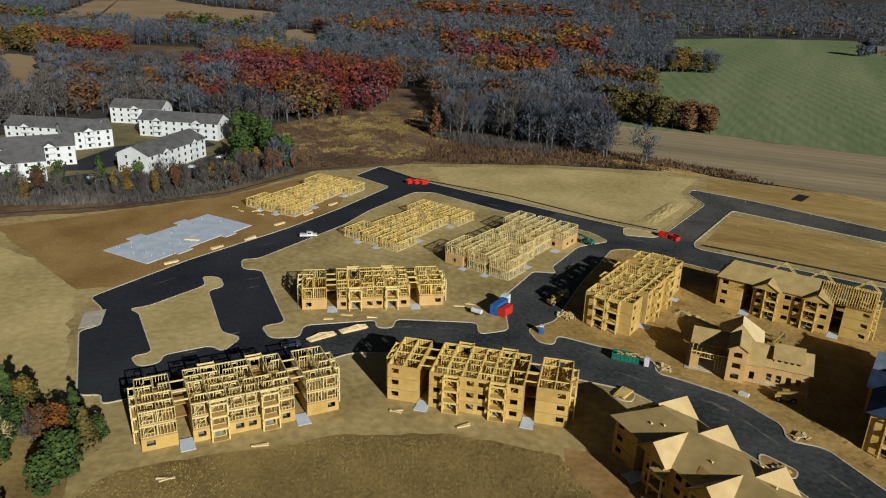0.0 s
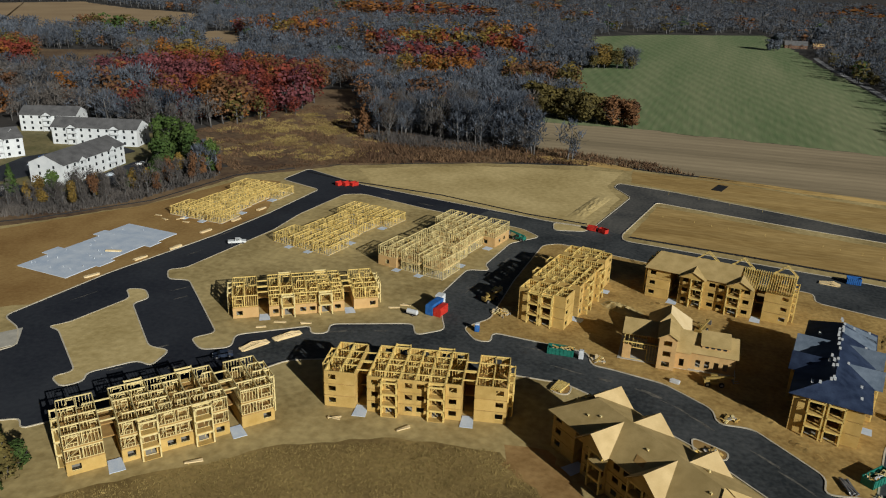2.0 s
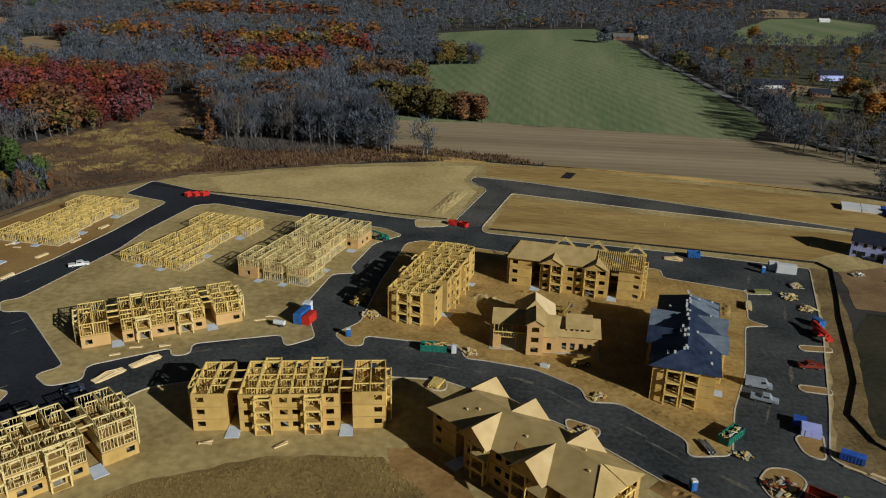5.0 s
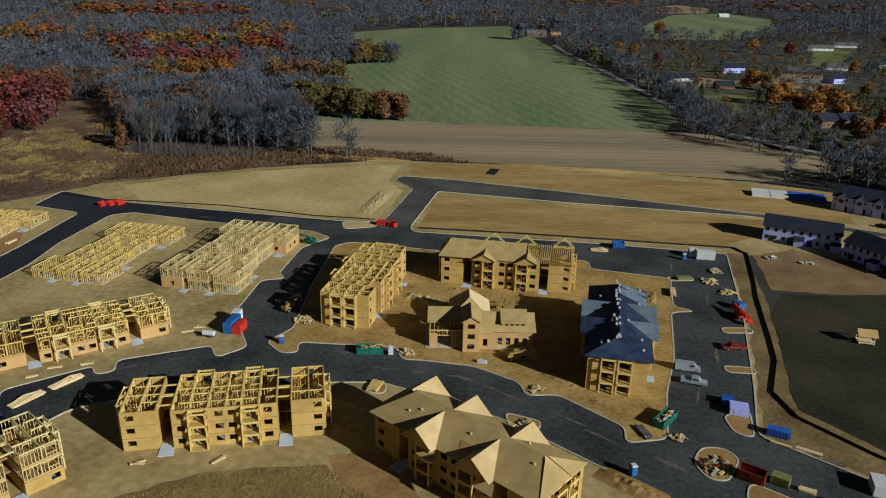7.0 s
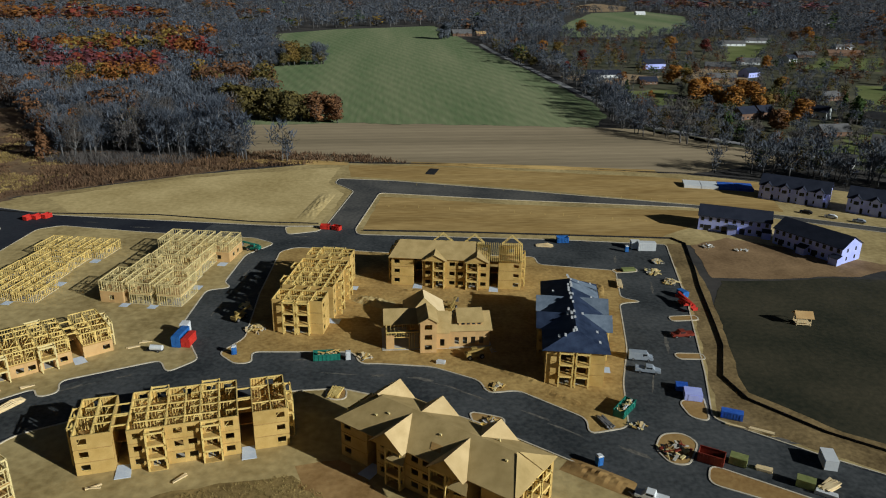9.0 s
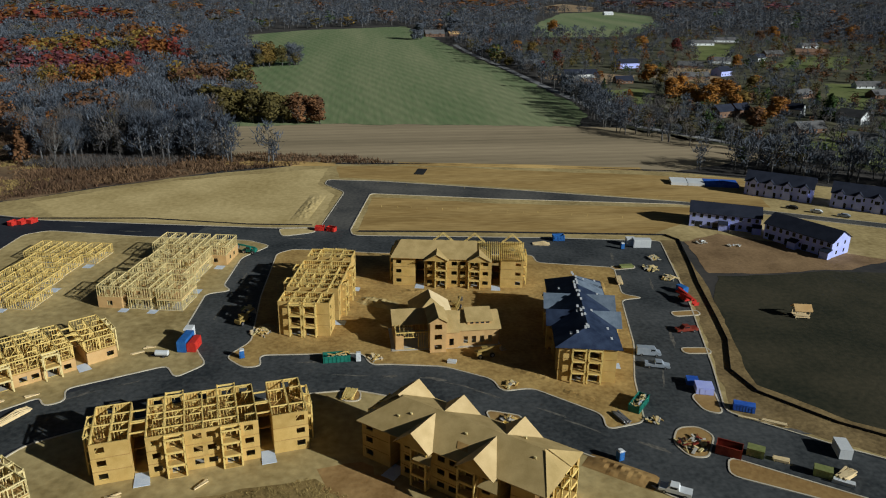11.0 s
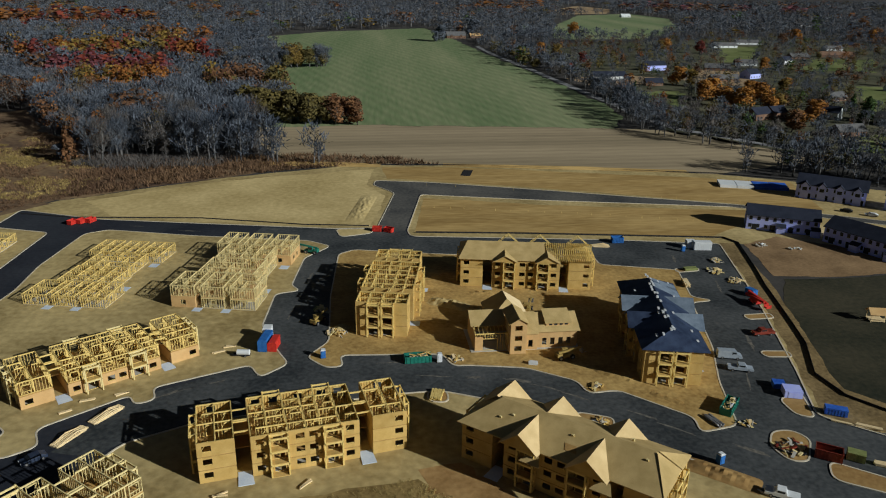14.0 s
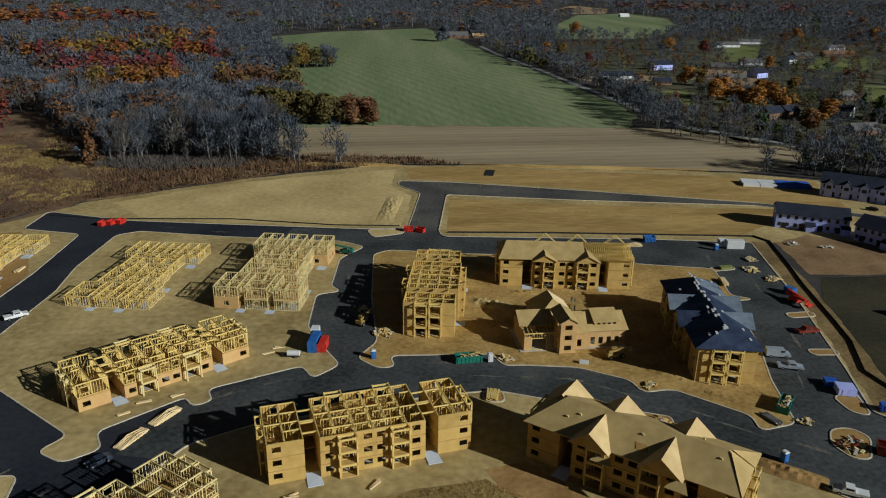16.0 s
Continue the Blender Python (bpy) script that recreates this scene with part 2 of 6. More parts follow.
def rough_edge(pts, step=3.0, amount=0.8):
    """The outline with its straight runs broken up a little, as the edge of soil or grass is."""
    out = []
    for i, p in enumerate(pts):
        q = pts[(i + 1) % len(pts)]
        d = Vector((q[0] - p[0], q[1] - p[1]))
        n = max(1, min(60, int(d.length / step)))
        for k in range(n):
            x, y = p[0] + d.x * k / n, p[1] + d.y * k / n
            w = noise.noise_vector((x * 0.21, y * 0.21, 3.1)) * amount + noise.noise_vector((x * 0.05, y * 0.05, 8.1)) * amount * 1.5
            out.append((x + w.x, y + w.y))
    return out


def fillet(pts, r=2.0, n=4):
    """The outline with rounded corners."""
    out = []
    for i in range(len(pts)):
        a, b, c = Vector(pts[i - 1]), Vector(pts[i]), Vector(pts[(i + 1) % len(pts)])
        k = min(r, (a - b).length * 0.45, (c - b).length * 0.45)
        p, q = b + (a - b).normalized() * k, b + (c - b).normalized() * k
        for j in range(n + 1):
            t = j / n
            out.append(tuple(p * (1 - t) ** 2 + b * 2 * t * (1 - t) + q * t * t))
    return out


def sheet(name, pts, z, material, label, category="ground", step=3.0, amount=0.8):
    g = Geo()
    o = rough_edge(pts, step, amount)
    g.v, g.f = [(x, y, z) for x, y in o], [tuple(range(len(o)))]
    ob = new(name, g.mesh(name, material))
    if ob.data.polygons[0].normal.z < 0:
        ob.data.flip_normals()
    return tagged(ob, label, category, "", "structure")


def kerb_ring(g, pts, w=0.34, z0=0.0, z1=0.17, closed=True):
    n = len(pts)
    for i in range(n if closed else n - 1):
        a, b = pts[i], pts[(i + 1) % n]
        d = math.dist(a, b)
        if d > 0.02:
            g.run(a, b, -0.05, d + 0.05, -w / 2, w / 2, z0, z1 + 0.001 * (i % 3))


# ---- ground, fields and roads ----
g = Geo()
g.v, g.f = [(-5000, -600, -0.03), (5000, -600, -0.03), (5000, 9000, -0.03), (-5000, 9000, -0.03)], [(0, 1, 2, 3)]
tagged(new("ground", g.mesh("ground", M_BASE)), "dark leaf-littered ground toned for haze, reaching to the horizon", "ground", "", "structure")

sheet("building_site_ground", [(-252, 150), (-222, 181), (-199, 217), (-192, 269), (-160, 303), (-100, 338), (-41, 360), (7, 357), (132, 337), (205, 300), (200, 200), (94, 239), (86, 197), (75, 158), (75, 141), (84, 124), (130, 90), (130, 20), (-90, 20), (-100, 60), (-132, 74), (-250, 60)], 0.0, M_SOIL, "tan graded soil of the building site")
sheet("clay_ground", [(-238, 146), (-172, 124), (-164, 130), (-153, 197), (-151, 226), (-170, 266), (-186, 262), (-198, 214), (-218, 180)], 0.012, M_CLAY, "orange clay soil round the new concrete slab")
sheet("pale_soil_ground", [(-260, 60), (-140, 66), (-128, 84), (-153, 106), (-167, 121), (-176, 125), (-200, 132), (-246, 140)], 0.008, M_STRAW, "pale bare soil west of the parking lot", amount=2)
sheet("straw_lot_ground", [(-134, 281), (-97, 272), (-36, 264), (-29, 305), (-37, 322), (-34, 352), (-100, 332), (-150, 302)], 0.012, M_STRAW, "straw-covered pale soil of an empty lot", amount=1.0)
sheet("ochre_lot_ground", [(-19, 256), (90, 247), (104, 258), (125, 277), (40, 288), (-13, 301)], 0.012, M_OCHRE, "ochre graded soil of an empty lot")
sheet("verge_ground", [(-28, 334), (40, 315), (150, 276), (160, 322), (7, 354), (-30, 356)], 0.012, M_OCHRE, "ochre graded verge beyond the new road")
sheet("dry_grass_ground", [(-100, 20), (-98, 72), (-78, 91), (-67, 102), (-47, 112), (-28, 117), (-18, 110), (-8, 98), (5, 84), (20, 20)], 0.02, M_DRY, "brown dry uncut grass slope", amount=1.4)
sheet("basin_ground", [(94, 206), (84, 186), (72, 160), (70, 143), (80, 124), (128, 86), (240, 120), (230, 190), (140, 206)], 0.006, M_BASIN, "dark damp grass of the drainage basin", amount=1.2)
sheet("belt_ground", [(-285, 128), (-252, 146), (-222, 177), (-198, 215), (-190, 267), (-160, 300), (-176, 302), (-214, 268), (-224, 228), (-242, 206), (-284, 178), (-310, 150)], 0.004, M_MEADOW, "brown brushy ground under the young trees", amount=1.2)
sheet("dug_soil_ground", [(97, 237), (92, 208), (138, 207), (160, 215), (128, 236), (112, 246)], 0.014, mat("dug_brown_soil", (0.17, 0.105, 0.05), (0.33, 0.215, 0.11), 0.1, 0.9, bump=0.8), "dug brown soil beside the white houses", amount=1.2)
sheet("stubble_field_ground", [(-106, 425), (-103, 457), (-41, 466), (119, 452), (150, 446), (178, 412), (200, 360), (132, 338), (7, 358), (-45, 361), (-78, 376)], 0.0, M_FIELD, "brown stubble field in faint furrows", amount=2)
sheet("green_field_ground", [(-103, 457), (-95, 560), (-134, 700), (-118, 830), (-190, 1180), (-110, 1300), (67, 1420), (92, 1180), (109, 922), (123, 784), (131, 684), (137, 602), (141, 553), (138, 500), (119, 452), (-41, 466)], 0.0, M_GREEN, "green winter wheat field with drill lines", amount=3)
sheet("meadow_ground", [(-272, 330), (-262, 420), (-290, 500), (-262, 520), (-225, 447), (-172, 392), (-120, 372), (-60, 362), (-100, 339), (-160, 304), (-192, 270), (-228, 292)], 0.0, M_MEADOW, "brown reedy meadow beside the woods", amount=2.5)
sheet("village_lawn_ground", [(150, 440), (165, 760), (130, 1050), (700, 1300), (900, 900), (560, 420), (260, 300)], 0.0, M_LAWN, "patchy lawns between the village houses", amount=4)
LANE = [(112, 1040), (117, 922), (130, 784), (137, 684), (143, 602), (147, 553), (149, 503), (158, 451), (181, 419), (197, 395), (240, 350)]
sheet("lane", [(x + 3.2, y + 1.2) for x, y in LANE] + [(x - 3.2, y - 1.2) for x, y in reversed(LANE)], 0.014, M_DUSTY, "grey lane along the tree row", "road", amount=0.4)
sheet("lot_verge_ground", [(88.5, 240), (78, 190), (67, 150), (61, 131), (78, 117.5), (112.5, 92), (134, 88), (86, 125), (73, 141), (76, 158), (87, 197), (94, 239)], 0.011, mat("trampled_verge", (0.115, 0.078, 0.032), (0.31, 0.22, 0.098), 0.12, 1.0, bump=0.9, fine_mix=0.45), "trampled brown verge between lot and fence")
sheet("thicket_ground", [(-150, 30), (-146, 70), (-132, 75), (-110, 72), (-98, 62), (-94, 30)], 0.022, M_DRY, "brown undergrowth floor of the corner thicket", amount=1.5)
sheet("clay_bank_ground", [(-26, 121), (-18, 121), (-12, 112), (-2, 102), (9, 90), (6, 84), (-6, 95), (-17, 108), (-27, 116)], 0.026, mat("red_clay", (0.24, 0.135, 0.045), (0.43, 0.27, 0.11), 0.15, 0.9, bump=0.9), "raw orange clay bank below the roofed building", amount=2.6)
sheet("hill_field_ground", [(255, 1180), (329, 1508), (516, 2019), (705, 2167), (720, 1900), (560, 1420), (400, 1200)], 0.01, M_GREEN, "bright green hill field far off", amount=5)
sheet("apartment_lawn_ground", [(-370, 200), (-360, 320), (-250, 318), (-225, 262), (-232, 215), (-270, 168), (-330, 150)], 0.0, mat("tan_lawn", (0.10, 0.10, 0.04), (0.27, 0.22, 0.105), 0.05, 0.5, bump=0.4), "tan autumn lawns round the white apartment houses", amount=2)
sheet("far_field_ground", [(-960, 700), (-1413, 1178), (-1358, 1348), (-1116, 1230), (-940, 1200), (-740, 950), (-750, 800), (-860, 770)], 0.01, M_PLOT, "beige harvested field far off", amount=6)
sheet("left_field_ground", [(-445, 302), (-452, 322), (-645, 466), (-700, 462)], 0.01, M_PLOT, "small beige field between the woods", amount=4)
sheet("glade_ground", [(-510, 645), (-674, 886), (-647, 916), (-457, 650)], 0.01, M_PLOT, "beige grassy glade in the woods", amount=5)
sheet("glade_ground", [(-505, 445), (-663, 594), (-600, 637), (-440, 480)], 0.01, M_MEADOW, "brown grassy glade in the woods", amount=5)
sheet("crest_field_ground", [(470, 2050), (541, 2391), (722, 2800), (759, 2505), (640, 2150)], 0.01, M_PLOT, "beige field on the far crest", amount=6)
M_TURF = mat("mown_lawn", (0.10, 0.135, 0.035), (0.21, 0.23, 0.085), 0.03, 0.5, bump=0.4)
for pts, material in (([(411, 651), (456, 644), (360, 505), (330, 520)], M_TURF), ([(184, 606), (229, 620), (200, 535), (166, 540)], M_TURF), ([(478, 1072), (533, 1077), (430, 880), (370, 850)], M_TURF), ([(150, 700), (205, 745), (250, 700), (190, 640), (165, 650)], M_PLOT), ([(250, 700), (330, 790), (360, 740), (300, 650)], M_PLOT), ([(430, 780), (520, 900), (600, 900), (500, 760)], M_TURF), ([(225, 380), (262, 420), (300, 440), (280, 360), (240, 330)], M_TURF)):
    sheet("mown_lawn_ground", pts, 0.012, material, "mown lawn between village houses", amount=4)

ROAD = [(-125, 86), (-150, 107), (-147.5, 111.5), (-155, 118.5), (-164, 122), (-161, 156), (-153, 197), (-150, 226), (-149, 262), (-171, 269), (-170, 290), (-137, 277), (-97, 270), (-49, 262), (-33, 262), (-25, 309), (-34, 322), (-33, 330), (-9, 326), (41, 311), (117, 286), (200, 245), (196, 239), (113, 283), (39, 295), (-14, 306), (-22, 258), (-21, 252), (49, 245), (88, 239), (77, 190), (66, 150), (60, 131), (77, 117), (112, 92), (95, 70), (37, 105), (31, 114), (8, 133), (-5, 140), (-20, 146.5), (-33, 145.5), (-72, 137), (-84, 131), (-88, 123.5), (-115, 90), (-118, 86), (-121, 89)]
ROAD = fillet(ROAD, 2.5)
g = Geo()
g.v, g.f = [(x, y, 0.035) for x, y in ROAD], [tuple(range(len(ROAD)))]
road = new("road", g.mesh("road", M_ROAD))
if road.data.polygons[0].normal.z < 0:
    road.data.flip_normals()
tagged(road, "dark asphalt street and parking lots of the site", "road", "", "structure")
WORN = [(-97, 129), (-88.5, 127), (-84, 131.6), (-72, 137.6), (-33, 146), (-20, 147), (-5, 140.6), (8, 133.6), (31, 114.6), (37, 105.6), (95, 70.6), (111, 92), (76.6, 116.6), (59.6, 130.6), (65.5, 150), (76.4, 190), (87.4, 238.5), (49, 244.4), (-21.6, 251.4), (-22.6, 258), (-33, 261.4), (-49, 261.4), (-75, 264.5), (-80, 245), (-70, 200), (-66, 160), (-90, 146)]
sheet("dusty_street", [(-32.5, 262), (-25.4, 308.6), (-33.2, 322), (-32.4, 329.4), (-9, 325.4), (41, 310.4), (117, 285.4), (199, 244.6), (196.4, 239.8), (113, 283.7), (39, 295.7), (-14.6, 306.8), (-22.7, 258)], 0.041, mat("dusty_asphalt", (0.04, 0.043, 0.046), (0.125, 0.12, 0.11), 0.05, 0.8, rough=0.9, bump=0.15, fine_mix=0.4), "pale dusty asphalt of the new road", "road", amount=0.2)
sheet("worn_street", WORN, 0.041, M_WORN, "older dusty grey asphalt of the street", "road", amount=0.25)
g = Geo()
kerb_ring(g, ROAD)
tagged(new("kerb", g.mesh("kerb", M_KERB)), "pale concrete kerb along the street", "kerb", "", "structure")

M_DUST = mat("pale_dust_on_asphalt", (0.06, 0.06, 0.058), (0.19, 0.175, 0.15), 0.8, 2.0, bump=0.1)
rd = random.Random(31)
for x, y, a, le, wi in ((-80, 149, 30, 14, 1.6), (-70, 154, 25, 9, 1.0), (-30, 160, 0, 12, 1.2), (-2, 150, -20, 10, 1.5), (10, 142, -38, 12, 1.3), (22, 134, -38, 10, 1.2), (-12, 152, -10, 8, 2.2), (-57, 190, 85, 14, 1.0), (-54, 215, 80, 10, 1.2), (-40, 250, -8, 14, 1.5), (-70, 262, -10, 10, 1.0), (-120, 268, -12, 9, 0.9), (62, 165, 75, 16, 1.8), (58, 205, 80, 9, 3.0), (66, 225, 80, 10, 2.0), (40, 120, -38, 12, 1.5), (-152, 215, 86, 16, 1.0), (-149, 180, 80, 9, 0.8), (-118, 112, 50, 5, 0.8), (-130, 150, 60, 6, 0.8), (-28, 285, 82, 12, 1.4), (72, 122, -35, 10, 2.0), (-155, 140, 74, 12, 0.9), (-151, 200, 84, 18, 0.7), (-134, 155, 55, 9, 0.7), (-116, 124, 50, 8, 0.8), (-106, 118, 40, 7, 1.0), (-100, 262, -10, 14, 1.2), (-45, 148, 8, 16, 1.0), (-20, 153, -8, 14, 0.9), (5, 146, -30, 12, 0.9), (28, 128, -38, 12, 1.0), (52, 146, 68, 12, 1.0), (70, 200, 78, 14, 1.2)):
    c, n = math.cos(radians(a)), math.sin(radians(a))
    o = []
    for k in range(16):
        t, q = 6.2832 * k / 16, rd.uniform(0.25, 0.9)
        u, v = le / 2 * math.cos(t) * q, wi / 2 * math.sin(t) * q
        o.append((x + u * c - v * n, y + u * n + v * c))
    sheet("dust_patch", o, 0.047, M_DUST, "pale dust trodden onto the asphalt", "road", 0.6, 0.3)

BLOCKS = (
    ("central_block", [(-147, 165), (-142, 159), (-136, 161), (-108, 136), (-112, 131), (-106, 127), (-100, 131), (-103, 137), (-88, 149), (-86, 145), (-82, 147), (-84, 152), (-64, 161), (-61, 155), (-55, 161), (-58, 167), (-64, 182), (-63, 203), (-56, 205), (-59, 209), (-57, 232), (-49, 243), (-57, 249), (-97, 256), (-129, 264), (-136, 260), (-139, 229), (-138, 210), (-143, 168)], M_SOIL, "tan soil plot inside the street loop"),
    ("parking_island", [(-149, 122), (-145, 121.5), (-125.5, 107.5), (-128.5, 103.5), (-123, 101), (-120.5, 105), (-122.5, 108), (-116, 117), (-111.5, 116), (-112.5, 124), (-118.5, 123.5), (-139.5, 141.5), (-137.5, 146), (-143, 150.5), (-148, 148.5), (-142.5, 144), (-146, 125.5)], M_STRAW, "tan soil island in the parking lot"),
    ("courtyard_block", [(-51, 164), (-46, 158.5), (-42, 159), (-43, 164.5), (-18, 163.5), (-16, 157.5), (-12, 157.5), (1, 155.5), (12, 148.5), (13, 143), (20, 144), (33, 132), (32, 126.5), (41, 128.5), (45, 146), (51, 163), (57, 190), (64, 191), (58.5, 194), (63, 215), (39, 221), (39, 228), (-10, 233), (-41, 239), (-46, 235), (-47, 200), (-46, 172)], M_CHURN, "churned orange soil plot round the clubhouse"),
    ("turning_island", [(44, 121), (47, 126), (51.5, 126), (53.5, 122.5), (49, 115.5), (45.5, 116)], M_CLAY, "round kerbed soil island with building waste"),
    ("median_strip", [(53, 115.5), (50.5, 110), (64, 102), (88, 84), (91, 88)], M_CLAY, "kerbed strip of orange soil between lots"),
    ("corner_island", [(55, 138), (55.5, 131.5), (59, 130), (61.5, 140)], M_CLAY, "small kerbed corner island of soil"),
    ("apron_island", [(-48, 261), (-46, 252.5), (-35, 256), (-34, 261)], M_STRAW, "kerbed apron of straw-covered soil"),
    ("lot_island", [(68, 181), (76, 181.5), (76, 178.5), (68, 178)], M_CLAY, "narrow kerbed island between parking bays"),
    ("lot_island", [(62, 160), (69, 159.5), (69, 156.5), (62, 157)], M_CLAY, "narrow kerbed island between parking bays"),
    ("lot_island", [(62, 216), (70, 217), (70, 214), (62, 213)], M_CLAY, "narrow kerbed island between parking bays"),
    ("street_nub", [(-23, 146.5), (-23, 142), (-18.5, 141.5), (-18.5, 146.5)], M_CLAY, "small kerbed nub with a lumber pile"),
    ("street_nub", [(8, 136), (9, 130), (15, 130), (15.5, 133)], M_CLAY, "small kerbed nub with building waste"),
)
for name, pts, material, label in BLOCKS:
    o = fillet(pts, 2.2)
    g = Geo().prism(o, -0.1, 0.13)
    ob = tagged(new(name, g.mesh(name, material)), label, "ground", "", "structure")
    g = Geo()
    kerb_ring(g, o, z1=0.19)
    part("kerb", g, M_KERB, ob)

# ---- buildings ----
def openings_of(length, count, w, sill, head, first=None):
    gap = length / (count + 1) if first is None else (length - 2 * first) / max(1, count - 1)
    return [((gap * (i + 1) if first is None else first + gap * i) - w / 2, (gap * (i + 1) if first is None else first + gap * i) + w / 2, sill, head) for i in range(count)]


def stud_wall(g, a, b, z, h, holes=(), step=0.62, w=0.095, t=0.15):
    d = math.dist(a, b)
    g.run(a, b, 0, d, -t, 0, z, z + 0.09)
    g.run(a, b, 0, d, -t - 0.02, 0.02, z + h - 0.24, z + h)
    n = max(1, round(d / step))
    for i in range(n + 1):
        s = min(d - w, max(0, i * d / n - w / 2))
        lo = z + 0.09
        for s0, s1, sill, head in holes:
            if s0 < s + w / 2 < s1:
                if sill > 0.3:
                    g.run(a, b, s, s + w, -t, 0, lo, z + sill)
                lo = z + head
        if z + h - 0.16 - lo > 0.1:
            g.run(a, b, s, s + w, -t, 0, lo, z + h - 0.16)
    for s0, s1, sill, head in holes:
        g.run(a, b, s0 - w, s1 + w, -t, 0.001, z + head, z + min(h - 0.2, head + 0.22))
        g.run(a, b, s0 - w, s0, -t, 0.001, z + 0.09, z + head)
        g.run(a, b, s1, s1 + w, -t, 0.001, z + 0.09, z + head)
        if sill > 0.3:
            g.run(a, b, s0, s1, -t, 0.001, z + sill - 0.09, z + sill)


def board_wall(top, board, a, b, z, h, holes=(), n0=0.004, n1=0.035):
    """Boards nailed to one side of a wall, piece by piece round its openings."""
    d, s, cuts = math.dist(a, b), 0.0, []
    for s0, s1, sill, head in sorted(holes):
        cuts.append((s, s0, z, z + h))
        if sill > 0.05:
            cuts.append((s0, s1, z, z + sill))
        cuts.append((s0, s1, z + head, z + h))
        s = s1
    cuts.append((s, d, z, z + h))
    for s0, s1, z0, z1 in cuts:
        part("wall_board", Geo().run(a, b, s0, s1, n0, n1, z0, z1), board, top)


def ring(b):
    u0, u1, v0, v1 = b
    return [((u0, v0), (u1, v0)), ((u1, v0), (u1, v1)), ((u1, v1), (u0, v1)), ((u0, v1), (u0, v0))]


def frame_block(top, b, z, h, boarded, holes, lumber, board, inside, step=0.62, seed=1, walls=(0, 1, 2, 3), room=(3.4, 3.0)):
    """One storey of one block: stud walls, boards on the sides named, partitions inside and the deck below."""
    rng = random.Random(seed)
    for i, (p, q) in enumerate(ring(b)):
        if i not in walls:
            continue
        hs = holes.get(i, ())
        g = Geo()
        stud_wall(g, p, q, z, h, hs, step)
        part("stud_wall", g, lumber, top)
        if i in boarded:
            board_wall(top, board, p, q, z - 0.12, h + 0.12, hs)
    if inside:
        u0, u1, v0, v1 = b
        g = Geo()
        nu, nv = max(1, round((u1 - u0) / room[0])), max(2, round((v1 - v0) / room[1]))
        for i in range(1, nu):
            u = u0 + (u1 - u0) * i / nu + rng.uniform(-0.3, 0.3)
            a, c = v0 + (0 if rng.random() < 0.8 else (v1 - v0) / nv), v1
            stud_wall(g, (u, a), (u, c), z, h - 0.02, [(s, s + 1.0, 0.0, 2.1) for s in (2.2, 8.4) if s < c - a - 1.4], step)
        for i in range(1, nv):
            v = v0 + (v1 - v0) * i / nv + rng.uniform(-0.35, 0.35)
            for k in range(nu):
                if rng.random() < 0.78:
                    a, c = u0 + (u1 - u0) * k / nu, u0 + (u1 - u0) * (k + 1) / nu
                    if rng.random() < 0.35:
                        a += 1.1
                    stud_wall(g, (a, v), (c, v), z, h - 0.03, [((c - a) * 0.55, (c - a) * 0.55 + 0.95, 0.0, 2.1)] if c - a > 2.4 else (), step)
        for k in range(nu):
            for i in range(nv):
                if room[0] < 4 and rng.random() < 0.6:
                    a, c = u0 + (u1 - u0) * k / nu, v0 + (v1 - v0) * i / nv
                    g.beam((a + 0.3, c + 0.3, z + 0.25), (a + rng.uniform(1.6, 3.6), c + rng.uniform(0.3, 2.4), z + h - 0.3), 0.1)
        part("partition_wall", g, lumber, top)


def deck(top, b, z, material=None, t=0.28):
    part("floor_deck", Geo().box(b[0] + 0.02, b[1] - 0.02, b[2] + 0.02, b[3] - 0.02, z - t, z - 0.01), material or M_DECK, top)


def balcony_tower(top, b, z0, storeys, h, lumber, boarded=True, roof=False):
    """Open-fronted balcony stack: corner posts, decks, front beams and rails; b as (u0, u1, v0, v1)."""
    u0, u1, v0, v1 = b
    for u in (u0, u1 - 0.28):
        for v in (v0, v1 - 0.28):
            part("post", Geo().box(u, u + 0.28, v, v + 0.28, z0, z0 + storeys * h), lumber, top)
    for s in range(storeys):
        z = z0 + s * h
        part("balcony_deck", Geo().box(u0 + 0.05, u1 - 0.05, v0 + 0.05, v1 - 0.05, z - 0.2, z + 0.02), M_OSB, top)
        g = Geo()
        for v in (v0, v1 - 0.14):
            g.box(u0, u1, v, v + 0.14, z + h - 0.5, z + h - 0.12)
        for u in (u0, u1 - 0.14):
            g.box(u, u + 0.14, v0, v1, z + h - 0.5, z + h - 0.12)
        g.box((u0 + u1) / 2 - 0.06, (u0 + u1) / 2 + 0.06, v0 + 0.02, v0 + 0.12, z + h - 1.1, z + h - 0.4)
        part("balcony_beam", g, lumber, top)
        if boarded:
            for u in (u0 - 0.03, u1 + 0.005):
                for a, z1, z2 in ((v0 + 0.3, z - 0.1, z + 1.0), (v0 + 0.3, z + 2.2, z + h - 0.1), (v0 + (v1 - v0) * 0.7, z + 1.0, z + 2.2)):
                    part("side_board", Geo().box(u, u + 0.025, a, v1, z1, z2), M_OSB, top)


